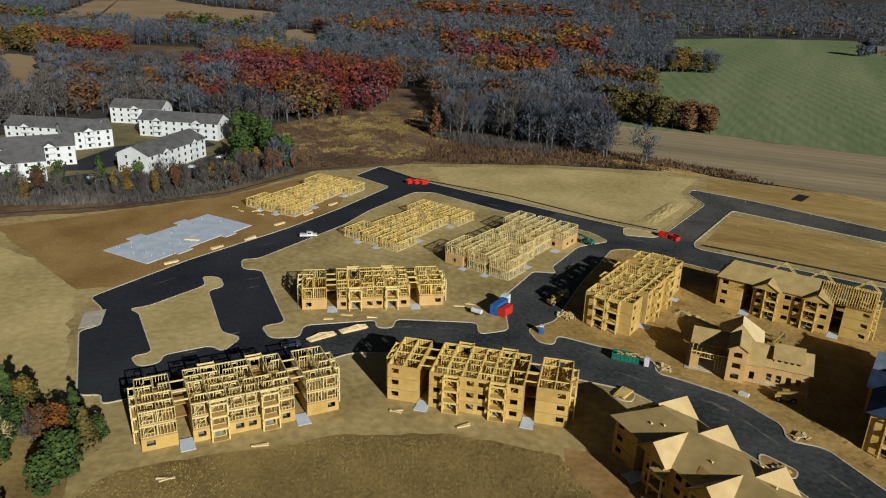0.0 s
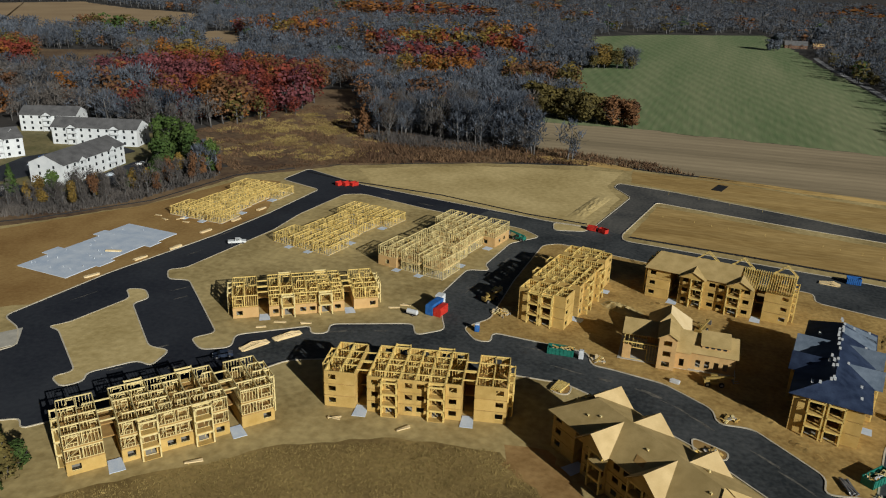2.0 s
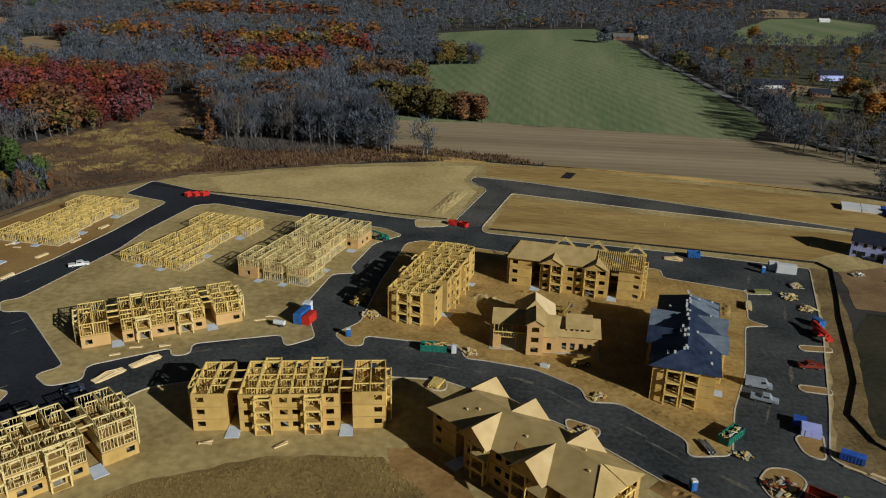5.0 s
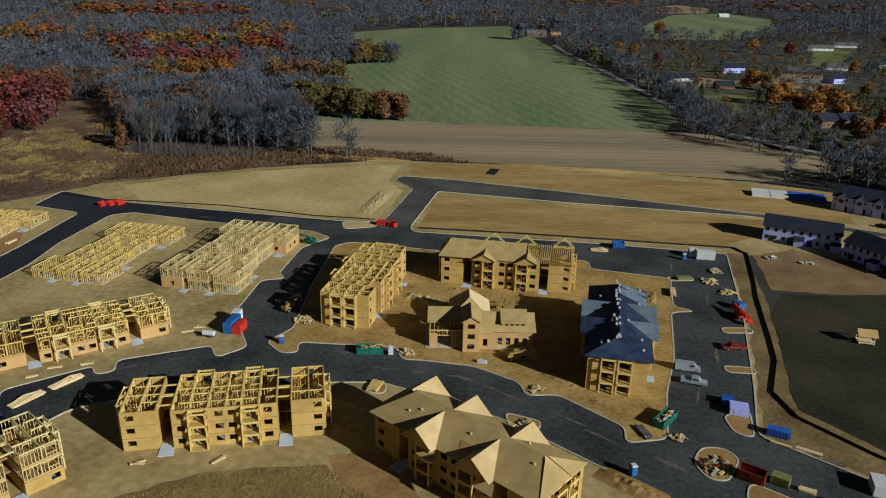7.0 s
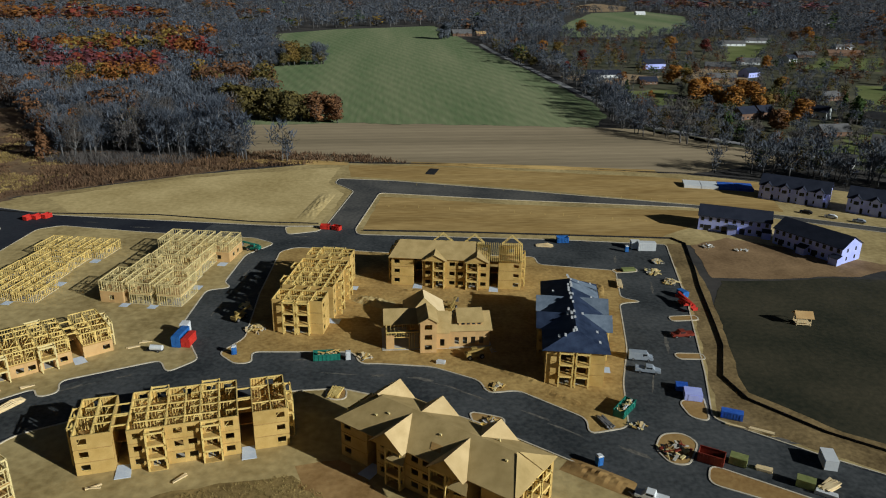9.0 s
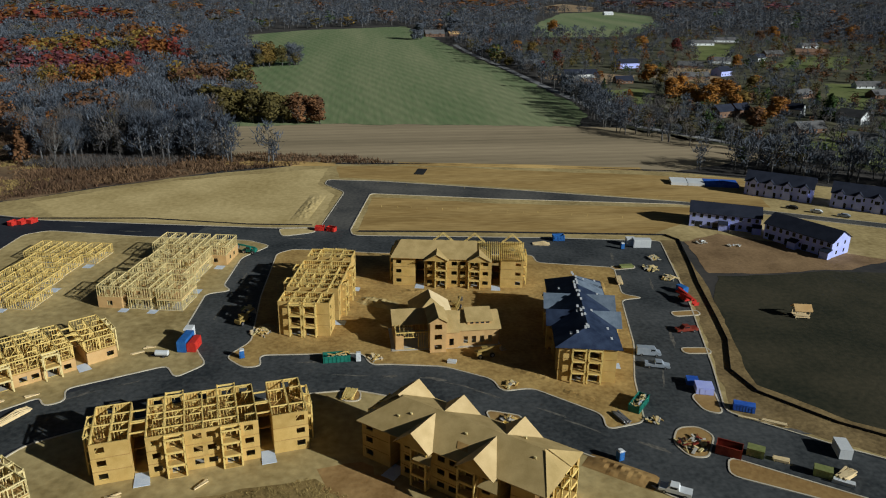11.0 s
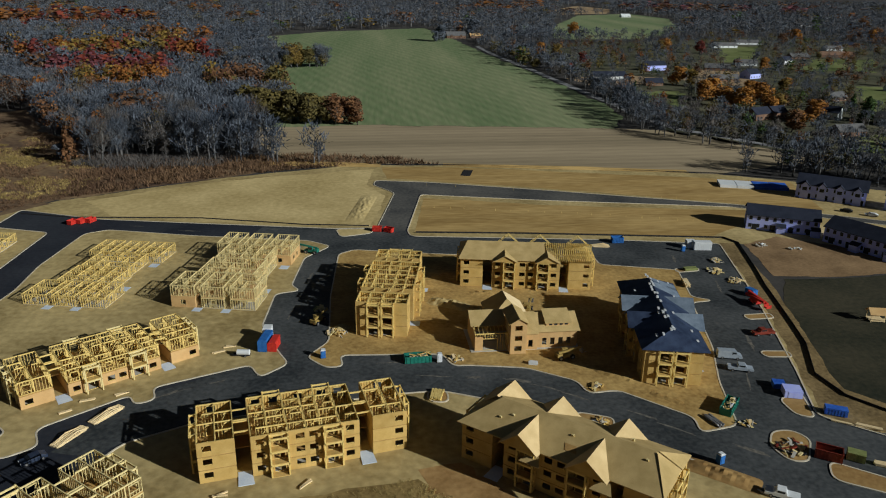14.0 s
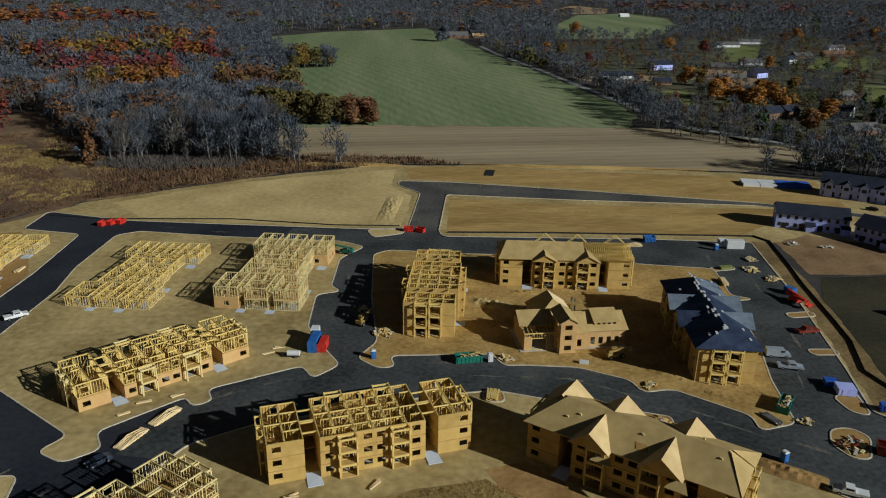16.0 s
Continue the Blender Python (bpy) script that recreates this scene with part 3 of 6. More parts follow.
LEFT, MID, RIGHT = (0.0, 6.6, 0.2, 13.4), (9.4, 29.4, -0.3, 13.6), (32.1, 38.8, 0.2, 13.4)
TOWERS = ((12.6, 16.1, -1.9, -0.3), (22.5, 26.1, -1.9, -0.3), (12.6, 16.1, 13.6, 15.2), (22.5, 26.1, 13.6, 15.2))
SIDES = ((-1.3, 0.0, 3.5, 6.8), (-1.3, 0.0, 7.2, 10.5), (38.8, 40.1, 3.1, 6.4), (38.8, 40.1, 6.8, 10.1))


def three_block_frame(name, x, y, angle, label, storeys, h, boarded, lumber, board, seed, first_board=None, pads=True, z=0.0, roofed=False):
    """Apartment building of three blocks with two passages and balcony stacks. boarded: the storeys that carry boards."""
    top = thing(name, x, y, z, angle, label, "building", "apartment buildings under construction")
    win = (0.85, 2.15)
    for s in range(storeys):
        zz = 0.15 + s * h
        last = s == storeys - 1
        inside = (last or s not in boarded) and not roofed
        bd = (0, 1, 2, 3) if s in boarded else ()
        bo = first_board if (s == 0 and first_board) else board
        frame_block(top, LEFT, zz, h - (0 if last else 0.3), bd, {0: [(0.9, 2.5, *win)], 2: [(3.0, 4.6, *win)], 3: [(3.3, 5.5, 0.1, 2.3), (7.0, 9.2, 0.1, 2.3)]}, lumber, bo, inside, seed=seed + s)
        frame_block(top, RIGHT, zz, h - (0 if last else 0.3), bd, {0: [(4.4, 6.0, *win)], 2: [(2.0, 3.6, *win)], 1: [(0.8, 2.2, *win), (3.6, 5.6, 0.1, 2.3), (7.2, 9.2, 0.1, 2.3), (10.8, 12.2, *win)]}, lumber, bo, inside, seed=seed + 10 + s)
        frame_block(top, MID, zz, h - (0 if last else 0.3), bd, {0: [(0.9, 2.4, *win), (4.0, 6.0, 0.05, 2.2), (8.1, 9.7, *win), (10.6, 12.2, *win), (13.9, 15.9, 0.05, 2.2), (17.4, 19.0, *win)], 2: [(1.0, 2.6, *win), (4.2, 6.0, 0.05, 2.2), (9.0, 10.6, *win), (13.9, 15.6, 0.05, 2.2), (17.4, 19.0, *win)]}, lumber, bo, inside, seed=seed + 20 + s)
        for b in (LEFT, MID, RIGHT):
            deck(top, b, zz, M_CONC if s == 0 else None)
        if s:
            for a, c in ((6.6, 9.4), (29.4, 32.1)):
                part("walkway_deck", Geo().box(a + 0.01, c - 0.01, 5.4, 10.4, zz - 0.25, zz), M_DECK, top)
        if last and not roofed:
            for a, c in ((6.6, 9.4), (29.4, 32.1)):
                for v in (2.2, 5.6, 6.1, 9.8):
                    part("header_beam", Geo().box(a + 0.01, c - 0.01, v, v + 0.2, zz + h - 0.36, zz + h - 0.06), lumber, top)
    for b in TOWERS + SIDES:
        balcony_tower(top, b, 0.1, storeys, h, M_STUD if storeys - 1 in boarded else M_PALE, bool(boarded) and b not in SIDES and storeys - 1 in boarded)
    if pads:
        for a, c in ((6.8, 9.3), (29.6, 32.0)):
            part("entry_ramp", Geo().slab([(a - 0.2, -2.6, 0.12), (c + 0.2, -2.6, 0.12), (c, 1.4, 0.26), (a, 1.4, 0.26)], 0.2), M_SLABC, top, "pale concrete entry slab")
    return top


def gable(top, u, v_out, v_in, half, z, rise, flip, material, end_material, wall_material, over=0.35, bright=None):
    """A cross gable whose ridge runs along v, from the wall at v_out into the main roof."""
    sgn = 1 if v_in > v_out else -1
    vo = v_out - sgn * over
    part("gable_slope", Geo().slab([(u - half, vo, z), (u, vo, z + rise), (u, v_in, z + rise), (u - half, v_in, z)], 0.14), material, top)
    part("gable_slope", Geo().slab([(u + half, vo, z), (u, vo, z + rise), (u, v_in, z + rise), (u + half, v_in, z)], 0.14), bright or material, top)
    g = Geo()
    k = len(g.v)
    g.v += [(u - half + 0.3, v_out, z - 0.15), (u + half - 0.3, v_out, z - 0.15), (u, v_out, z + rise - 0.3), (u - half + 0.3, v_out + sgn * 0.1, z - 0.15), (u + half - 0.3, v_out + sgn * 0.1, z - 0.15), (u, v_out + sgn * 0.1, z + rise - 0.3)]
    g.f += [(0, 1, 2), (5, 4, 3), (0, 3, 4, 1), (1, 4, 5, 2), (2, 5, 3, 0)]
    part("gable_end", g, wall_material, top)


def hip_roof(top, u0, u1, v0, v1, z, rise, material, hip0=4.0, hip1=4.0, t=0.16, pieces=1, name="roof_slope", skip=()):
    """Main roof with its ridge along u; its two long slopes are laid in strips."""
    vm = (v0 + v1) / 2
    r0, r1 = u0 + hip0, u1 - hip1
    for k in range(pieces):
        a, c = k / pieces, (k + 1) / pieces
        e0, e1 = u0 + (u1 - u0) * a, u0 + (u1 - u0) * c
        q0, q1 = r0 + (r1 - r0) * a, r0 + (r1 - r0) * c
        if k in skip:
            continue
        part(name, Geo().slab([(e0, v0, z), (e1, v0, z), (q1, vm, z + rise), (q0, vm, z + rise)], t), material, top)
        part(name, Geo().slab([(e0, v1, z), (q0, vm, z + rise), (q1, vm, z + rise), (e1, v1, z)], t), material, top)
    if 0 not in skip:
        part("roof_hip", Geo().slab([(u0, v1, z), (u0, v0, z), (r0, vm, z + rise)], t), material, top)
    if pieces - 1 not in skip:
        part("roof_hip", Geo().slab([(u1, v0, z), (u1, v1, z), (r1, vm, z + rise)], t), material, top)


def truss_row(top, u0, u1, v0, v1, z, rise, step, lumber):
    u = u0
    while u <= u1:
        vm = (v0 + v1) / 2
        g = Geo()
        g.beam((u, v0, z), (u, vm, z + rise), 0.12, 0.16).beam((u, v1, z), (u, vm, z + rise), 0.12, 0.16).beam((u, v0, z), (u, v1, z), 0.12, 0.16)
        for k in (0.25, 0.5, 0.75):
            v = v0 + (v1 - v0) * k
            g.beam((u, v, z), (u, v, z + rise * (1 - abs(2 * k - 1))), 0.1)
            g.beam((u, v, z), (u, v0 + (v1 - v0) * (k + 0.12), z + rise * max(0.05, 1 - abs(2 * (k + 0.12) - 1))), 0.1)
        part("roof_truss", g, lumber, top)
        u += step


building_d = three_block_frame("apartment_building", -66.4, 117.1, 12.3, "three-storey timber apartment frame clad in yellow strand board, roofless", 3, 2.8, (0, 1, 2), M_STUD, M_OSB, 3)
building_c = three_block_frame("apartment_building", -97.6, 78.3, 51.0, "three-storey open stud apartment frame, boarded on the ground floor only", 3, 2.85, (0,), M_PALE, M_OSB, 40)
building_e = three_block_frame("apartment_building", -108.6, 144.2, 34.8, "two-storey open stud apartment frame with pinkish ground-floor boards", 2, 3.2, (0,), M_STUD, M_OSB, 70, first_board=M_OSBP)
building_f = three_block_frame("apartment_building", -26.0, 173.2, 80.5, "three-storey boarded timber apartment frame without a roof, end-on to the street", 3, 3.1, (0, 1, 2), M_STUD, M_OSB, 100)

for u in (6.7, 29.5):
    part("rim_board", Geo().box(u, u + 0.06, 0.2, 13.4, 8.3, 9.5), M_OSB, building_f)

# roofed buildings
building_g = three_block_frame("apartment_building", -8.6, 206.0, -8.3, "three-storey boarded apartment building, roof half sheathed, half open trusses", 3, 3.0, (0, 1, 2), M_STUD, M_OSB, 130, roofed=True)
hip_roof(building_g, -0.7, 25.0, -0.9, 14.2, 9.2, 3.2, M_ROOFB, 2.5, 0.0, pieces=1)
truss_row(building_g, 25.6, 39.2, -0.5, 13.8, 9.15, 3.2, 0.61, M_STUD)
for u in (13.0, 25.6):
    gable(building_g, u, -2.0, 6.0, 3.7, 9.0, 2.0, False, M_ROOFB, M_OSB, M_OSB)
for u in (14.4, 24.3, 36.0):
    truss = Geo()
    for k in range(3):
        v = 13.0 + k * 0.8
        truss.beam((u - 3.2, v, 9.6), (u, v, 12.3), 0.12).beam((u + 3.2, v, 9.6), (u, v, 12.3), 0.12).beam((u - 3.2, v, 9.6), (u + 3.2, v, 9.6), 0.14)
    part("roof_truss", truss, M_STUD, building_g)

building_h = three_block_frame("apartment_building", 39.9, 144.6, 80.0, "three-storey boarded apartment building under a dark underlayment roof", 3, 2.95, (0, 1, 2), M_STUD, M_OSB, 160, roofed=True)
hip_roof(building_h, -0.8, 39.6, -0.9, 14.4, 9.0, 3.4, M_UNDER, 5.0, 5.0, pieces=4)
# paler gable slopes and panels carry sunlight in their colour, the rest stays navy
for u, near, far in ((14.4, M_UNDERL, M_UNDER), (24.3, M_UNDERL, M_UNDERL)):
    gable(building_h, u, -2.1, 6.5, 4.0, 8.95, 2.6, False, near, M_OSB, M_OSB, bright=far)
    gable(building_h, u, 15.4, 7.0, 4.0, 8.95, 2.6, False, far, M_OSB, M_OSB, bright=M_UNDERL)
for u0, u1 in ((28.6, 33.4), (33.6, 36.0)):
    part("roof_panel", Geo().slab([(u0, -0.7, 9.16), (u1 + 2.0, -0.7, 9.16), (u1 - 1.0, 6.4, 12.32), (u0, 6.4, 12.32)], 0.06), M_UNDERL, building_h)
rng = random.Random(5)
for i in range(34):
    u, v = (rng.uniform(3, 37), 6.75 + rng.uniform(-0.5, 0.5)) if i < 20 else (rng.uniform(2, 38), rng.uniform(0.5, 13))
    zr = 9.05 + 3.4 * (1 - abs(v - 6.75) / 7.65)
    part("shingle_bundle", Geo().box(u, u + 0.95, v, v + 0.5, zr - 0.1, zr + 0.22), M_WHITE, building_h)

building_i = three_block_frame("apartment_building", -18.2, 121.9, -39.3, "three-storey boarded apartment building with a new strand board roof", 3, 2.75, (0, 1, 2), M_STUD, M_OSB, 190, roofed=True)
hip_roof(building_i, -0.6, 39.0, -0.9, 14.2, 8.4, 3.4, M_ROOFB, 5.5, 4.0, pieces=3)
for u in (13.0, 26.0):
    gable(building_i, u, -1.9, 6.6, 3.9, 8.35, 3.1, False, M_GABLE, M_OSB, M_OSB)
for u in (3.6, 14.2, 27.4):
    gable(building_i, u, 13.6, 6.8, 4.2, 8.35, 3.3, False, M_GABLE, M_OSB, M_OSB)
part("roof_panel", Geo().slab([(39.2, -0.9, 8.5), (39.2, 6.0, 8.5), (35.2, 6.4, 11.9)], 0.1), M_ROOFB, building_i)
part("roof_panel", Geo().slab([(39.2, 9.0, 8.5), (39.2, 14.0, 8.5), (35.4, 6.9, 11.9)], 0.1), M_ROOFB, building_i)


for u, v in ((6.5, 2.6), (8.6, 3.8), (20.5, 4.0), (30.0, 8.6), (34.0, 4.4)):
    zr = 8.45 + 3.4 * (1 - abs(v - 6.65) / 7.55)
    part("roof_vent", Geo().box(u, u + 0.4, v, v + 0.4, zr - 0.2, zr + 0.3), M_PALE, building_i)
for u in (15.8, 29.2):
    part("balcony_roof", Geo().slab([(u - 2.0, -3.0, 6.9), (u + 2.0, -3.0, 6.9), (u + 0.6, -0.3, 8.1), (u - 0.6, -0.3, 8.1)], 0.14), M_ROOFB, building_i)
part("roof_hole", Geo().slab([(20.6, 1.2, 9.42), (22.8, 1.2, 9.42), (22.2, 2.5, 10.0), (20.0, 2.5, 10.0)], 0.05), M_DECK, building_i)

# larger frames north of the street loop
def long_frame(name, x, y, angle, label, storeys, h, lumber, seed, boarded=False):
    """Wide low frame of four stepped blocks on one slab."""
    top = thing(name, x, y, 0.05, angle, label, "building", "apartment buildings under construction")
    # two wide ends, each of three units with open passages between, and a narrower middle
    ends = [(u0, u1, v0, v1) for u0, u1 in ((0.0, 10.6), (34.6, 45.5)) for v0, v1 in ((-0.6, 6.4), (8.2, 14.6), (16.4, 23.2))]
    links = [(u0, u1, v0, v1) for u0, u1 in ((3.4, 10.6), (34.6, 42.0)) for v0, v1 in ((6.4, 8.2), (14.6, 16.4))]
    blocks = ends + [(10.6, 22.4, 3.2, 19.6), (22.4, 34.6, 3.8, 19.0)]
    for b in blocks + links:
        part("floor_slab", Geo().box(b[0], b[1] - 0.01, b[2] + 0.01, b[3] - 0.01, -0.04, 0.18), M_CONC, top)
    for k, b in enumerate(blocks):
        for s in range(storeys):
            z = 0.2 + s * h
            hs = {i: openings_of(math.dist(*e), max(1, int(math.dist(*e) // 4.2)), 1.4, 0.8, 2.2) for i, e in enumerate(ring(b))}
            frame_block(top, b, z, h - (0 if s == storeys - 1 else 0.25), (0, 1, 3) if boarded and s == 0 and k in (2, 3) else (), hs, lumber, M_OSBP, True, 0.72, seed + k * 7 + s, (0, 1, 2, 3), (4.6, 4.0))
            if s:
                deck(top, b, z, M_OSBP)
    for b in links:
        g = Geo()
        stud_wall(g, (b[0], b[2]), (b[0], b[3]), 0.2, h * storeys - 0.1, [(0.35, 1.45, 0.0, 2.1)], 0.6)
        for u in (b[0] + 1.6, b[0] + 3.4, b[0] + 5.2):
            g.beam((u, b[2], h * storeys), (u, b[3], h * storeys), 0.12, 0.26)
        part("passage_frame", g, lumber, top)
    for v in (6.4, 14.6):
        part("entry_slab", Geo().box(-2.4, -0.02, v - 0.3, v + 2.1, -0.03, 0.12), M_SLABC, top)
    for u in (12.0, 31.0):
        part("entry_slab", Geo().box(u, u + 3.0, -0.4, 2.35, -0.03, 0.12), M_SLABC, top)
    return top


long_frame("low_timber_frame", -159.0, 207.6, 86.5, "one-storey open stud frame on a slab at the clay bank", 1, 3.0, M_STUD, 300)
long_frame("low_timber_frame", -108.6, 195.4, 79.5, "one-storey yellow stud frame on a concrete slab", 1, 3.1, M_STUD, 330)
long_frame("low_timber_frame", -67.6, 191.6, 79.5, "two-storey pale stud frame on a concrete slab", 2, 3.2, M_PALE, 360, True)

slab = thing("concrete_slab", -167.7, 147.2, 0.01, 86.0, "new pale blue-grey concrete foundation slab with a lighter strip", "foundation")
for u0, u1, v0, v1 in ((0, 11, 1.5, 22), (11, 17, 0, 25), (17, 31, 2, 22), (31, 36, -0.5, 25), (36, 45, 1, 23)):
    part("slab_section", Geo().box(u0, u1 - 0.02, v0, v1, 0.0, 0.22), M_SLABC, slab)
for i in range(22):
    u, v = rng.uniform(2, 42), rng.uniform(3, 21)
    part("pipe_stub", Geo().tube((u, v, 0.2), (u, v, 0.75), 0.07, 0.07), M_WHITE, slab)


# ---- clubhouse ----
club = thing("clubhouse", -9.8, 164.4, 0.05, 2.0, "unfinished clubhouse of boarded timber with tower and steep roofs", "building")
part("floor_slab", Geo().box(-1.0, 26.5, -0.6, 12, 0.0, 0.2), M_CONC, club)
for i, (p, q) in enumerate((((0, 0), (8.3, 0)), ((8.3, 11), (0, 11)), ((0, 11), (0, 0)))):
    g = Geo()
    stud_wall(g, p, q, 0.2, 4.6, [(2.0, 5.6, 0.0, 3.0)] if i == 0 else ())
    part("stud_wall", g, M_STUD, club)
part("wall_board", Geo().box(-0.06, -0.02, 0, 11, 0.2, 4.8), M_OSBP, club)
part("wall_board", Geo().box(0.0, 2.0, -0.05, -0.01, 0.2, 4.0), M_OSBP, club)
part("roof_slope", Geo().slab([(-0.6, 3.2, 5.3), (8.4, 3.2, 5.3), (8.4, 8.0, 7.6), (-0.6, 8.0, 7.6)], 0.16), M_ROOFB, club)
for k in range(9):
    part("rafter", Geo().beam((0.2 + k, -0.5, 4.2), (0.2 + k, 3.3, 5.3), 0.1, 0.2), M_STUD, club)
for s in range(3):
    z = 0.2 + s * 2.75
    for (p, q), hs in zip((((8.3, -2.6), (12.3, -2.6)), ((12.3, -2.6), (12.3, 2.4)), ((12.3, 2.4), (8.3, 2.4)), ((8.3, 2.4), (8.3, -2.6))), ([(1.1, 2.9, 0.8, 2.1)], [(1.6, 3.2, 0.8, 2.1)], [], [(1.6, 3.2, 0.8, 2.1)])):
        for a in (0,):
            board_wall(club, M_OSBP, p, q, z, 2.75, hs)
            g = Geo()
            stud_wall(g, p, q, z, 2.7, hs)
            part("stud_wall", g, M_STUD, club)
gable(club, 10.3, -2.7, 6.0, 2.5, 8.4, 1.5, False, M_ROOFB, M_OSBP, M_OSBP)
for (u0, u1, v0, v1, h) in ((12.3, 15.6, -0.6, 10, 4.4), (15.6, 26.0, 0.2, 10.5, 4.6)):
    for i, (p, q) in enumerate(ring((u0, u1, v0, v1))):
        d = math.dist(p, q)
        hs = openings_of(d, max(1, int(d // 2.6)), 1.1, 0.7, 2.6) if i in (0, 1) else ()
        board_wall(club, M_OSBP, p, q, 0.2, h, hs)
        g = Geo()
        stud_wall(g, p, q, 0.2, h, hs)
        part("stud_wall", g, M_STUD, club)
part("roof_slope", Geo().slab([(12.0, -1.1, 4.7), (15.9, -1.1, 4.7), (15.9, 5.0, 8.0), (12.0, 5.0, 8.0)], 0.16), M_ROOFB, club)
part("roof_slope", Geo().slab([(15.5, -0.4, 4.8), (26.6, -0.4, 4.8), (26.6, 5.3, 7.6), (15.5, 5.3, 7.6)], 0.16), M_ROOFB, club)
part("roof_slope", Geo().slab([(15.5, 11, 4.8), (15.5, 5.3, 7.6), (26.6, 5.3, 7.6), (26.6, 11, 4.8)], 0.16), M_ROOFB, club)
part("dormer_wall", Geo().box(18.2, 24.2, 1.2, 5.0, 5.0, 6.7), M_OSBP, club)
for k in range(4):
    part("dormer_window", Geo().box(18.9 + k * 1.35, 19.7 + k * 1.35, 1.15, 1.19, 5.75, 6.4), M_GLASS, club)
part("roof_slope", Geo().slab([(17.8, 0.7, 6.6), (24.6, 0.7, 6.6), (24.6, 5.6, 8.4), (17.8, 5.6, 8.4)], 0.16), M_ROOFB, club)
part("hall_wall", Geo().box(5.5, 15.5, 10.2, 20.0, 0.2, 4.0), M_OSBP, club)
part("roof_slope", Geo().slab([(5.0, 8.5, 4.0), (5.0, 20.5, 4.0), (10.3, 17.5, 8.6), (10.3, 12.0, 8.6)], 0.16), M_ROOFB, club)
# right-hand slope takes the paler board: its sunlight is put into the colour
part("roof_slope", Geo().slab([(16.0, 8.5, 4.0), (10.3, 12.0, 8.6), (10.3, 17.5, 8.6), (16.0, 20.5, 4.0)], 0.16), M_NEWB, club)
part("roof_slope", Geo().slab([(5.0, 8.5, 4.0), (10.3, 12.0, 8.6), (16.0, 8.5, 4.0)], 0.16), M_ROOFB, club)


# ---- finished houses ----
def house(name, x, y, angle, length, depth, h, rise, wall, roof, rows, cols, label, group="", gables=0, porch=False, category="house", ends=2, balconies=False):
    """Gabled house with its ridge along its length; windows in rows on the long sides and on the ends."""
    top = thing(name, x, y, 0.0, angle, label, category, group)
    g = Geo().box(0, length, 0, depth, 0, h)
    k = len(g.v)
    for u in (0.0, length):
        g.v += [(u, 0, h), (u, depth, h), (u, depth / 2, h + rise)]
    g.f += [(k, k + 1, k + 2), (k + 3, k + 5, k + 4), (k, k + 2, k + 5, k + 3), (k + 1, k + 4, k + 5, k + 2)]
    part("wall", g, wall, top)
    o, e = 0.5, 0.45
    drop = rise / (depth / 2) * o
    part("roof", Geo().slab([(-e, -o, h - drop + 0.12), (length + e, -o, h - drop + 0.12), (length + e, depth / 2, h + rise + 0.12), (-e, depth / 2, h + rise + 0.12)], 0.2), roof, top)
    part("roof", Geo().slab([(-e, depth + o, h - drop + 0.12), (-e, depth / 2, h + rise + 0.12), (length + e, depth / 2, h + rise + 0.12), (length + e, depth + o, h - drop + 0.12)], 0.2), roof, top)
    fh = h / rows
    for r in range(rows):
        z = r * fh + 0.9
        for c in range(cols):
            u = (c + 0.5) * length / cols
            for v in (-0.04, depth - 0.02):
                wdw = part("window", Geo().box(u - 0.55, u + 0.55, v, v + 0.06, z, z + 1.4), M_GLASS, top)
                if rows < 3:
                    part("frame", Geo().box(u - 0.66, u + 0.66, v + 0.01, v + 0.05, z - 0.14, z - 0.01), M_WHITE, wdw)
        for c in range(ends):
            v = (c + 0.7) * depth / (ends + 0.4)
            for u in (-0.04, length - 0.02):
                part("window", Geo().box(u, u + 0.06, v - 0.45, v + 0.45, z, z + 1.3), M_GLASS, top)
    if balconies:
        for c in range(max(1, cols // 4)):
            u = (c + 0.5) * length / max(1, cols // 4)
            for r in range(1, rows):
                part("balcony", Geo().box(u - 2.2, u + 2.2, -1.5, -0.05, r * fh - 0.1, r * fh + 0.1).box(u - 2.2, u + 2.2, -1.5, -1.42, r * fh + 0.1, r * fh + 1.0), M_WHITE, top)
            for q in (u - 2.2, u + 2.1):
                part("post", Geo().box(q, q + 0.12, -1.5, -1.38, 0, h - 0.2), M_WHITE, top)
            gable(top, u, -1.5, depth / 2 - 1, 2.9, h - 0.2, 1.9, False, roof, wall, wall, 0.2)
    for c in range(gables):
        u = (c + 0.5) * length / gables
        gable(top, u, -1.0, depth / 2 - 0.6, 1.9, h - 0.3, 1.7, False, roof, wall, wall, 0.25)
        part("bay", Geo().box(u - 1.6, u + 1.6, -1.0, 0.0, 0, h - 0.4), wall, top)
        part("window", Geo().box(u - 0.9, u + 0.9, -1.05, -1.0, h * 0.6, h * 0.6 + 1.4), M_GLASS, top)
        part("door", Geo().box(u + 1.7, u + 2.6, -0.05, 0.0, 0.1, 2.15), M_DARK, top)
    if porch:
        for c in range(2):
            u = length * (0.48 + 0.47 * c)
            part("porch", Geo().box(u - 1.5, u + 1.5, -2.4, 0, 0, 2.6), wall, top)
            part("porch_roof", Geo().slab([(u - 1.7, -2.7, 2.6), (u + 1.7, -2.7, 2.6), (u + 1.7, 0, 3.3), (u - 1.7, 0, 3.3)], 0.15), roof, top)
        for c in range(4):
            u = length * (0.12 + 0.25 * c)
            part("patio_door", Geo().box(u - 0.9, u + 0.9, -0.06, 0.0, 0.1, 2.2), M_GLASS, top)
    return top


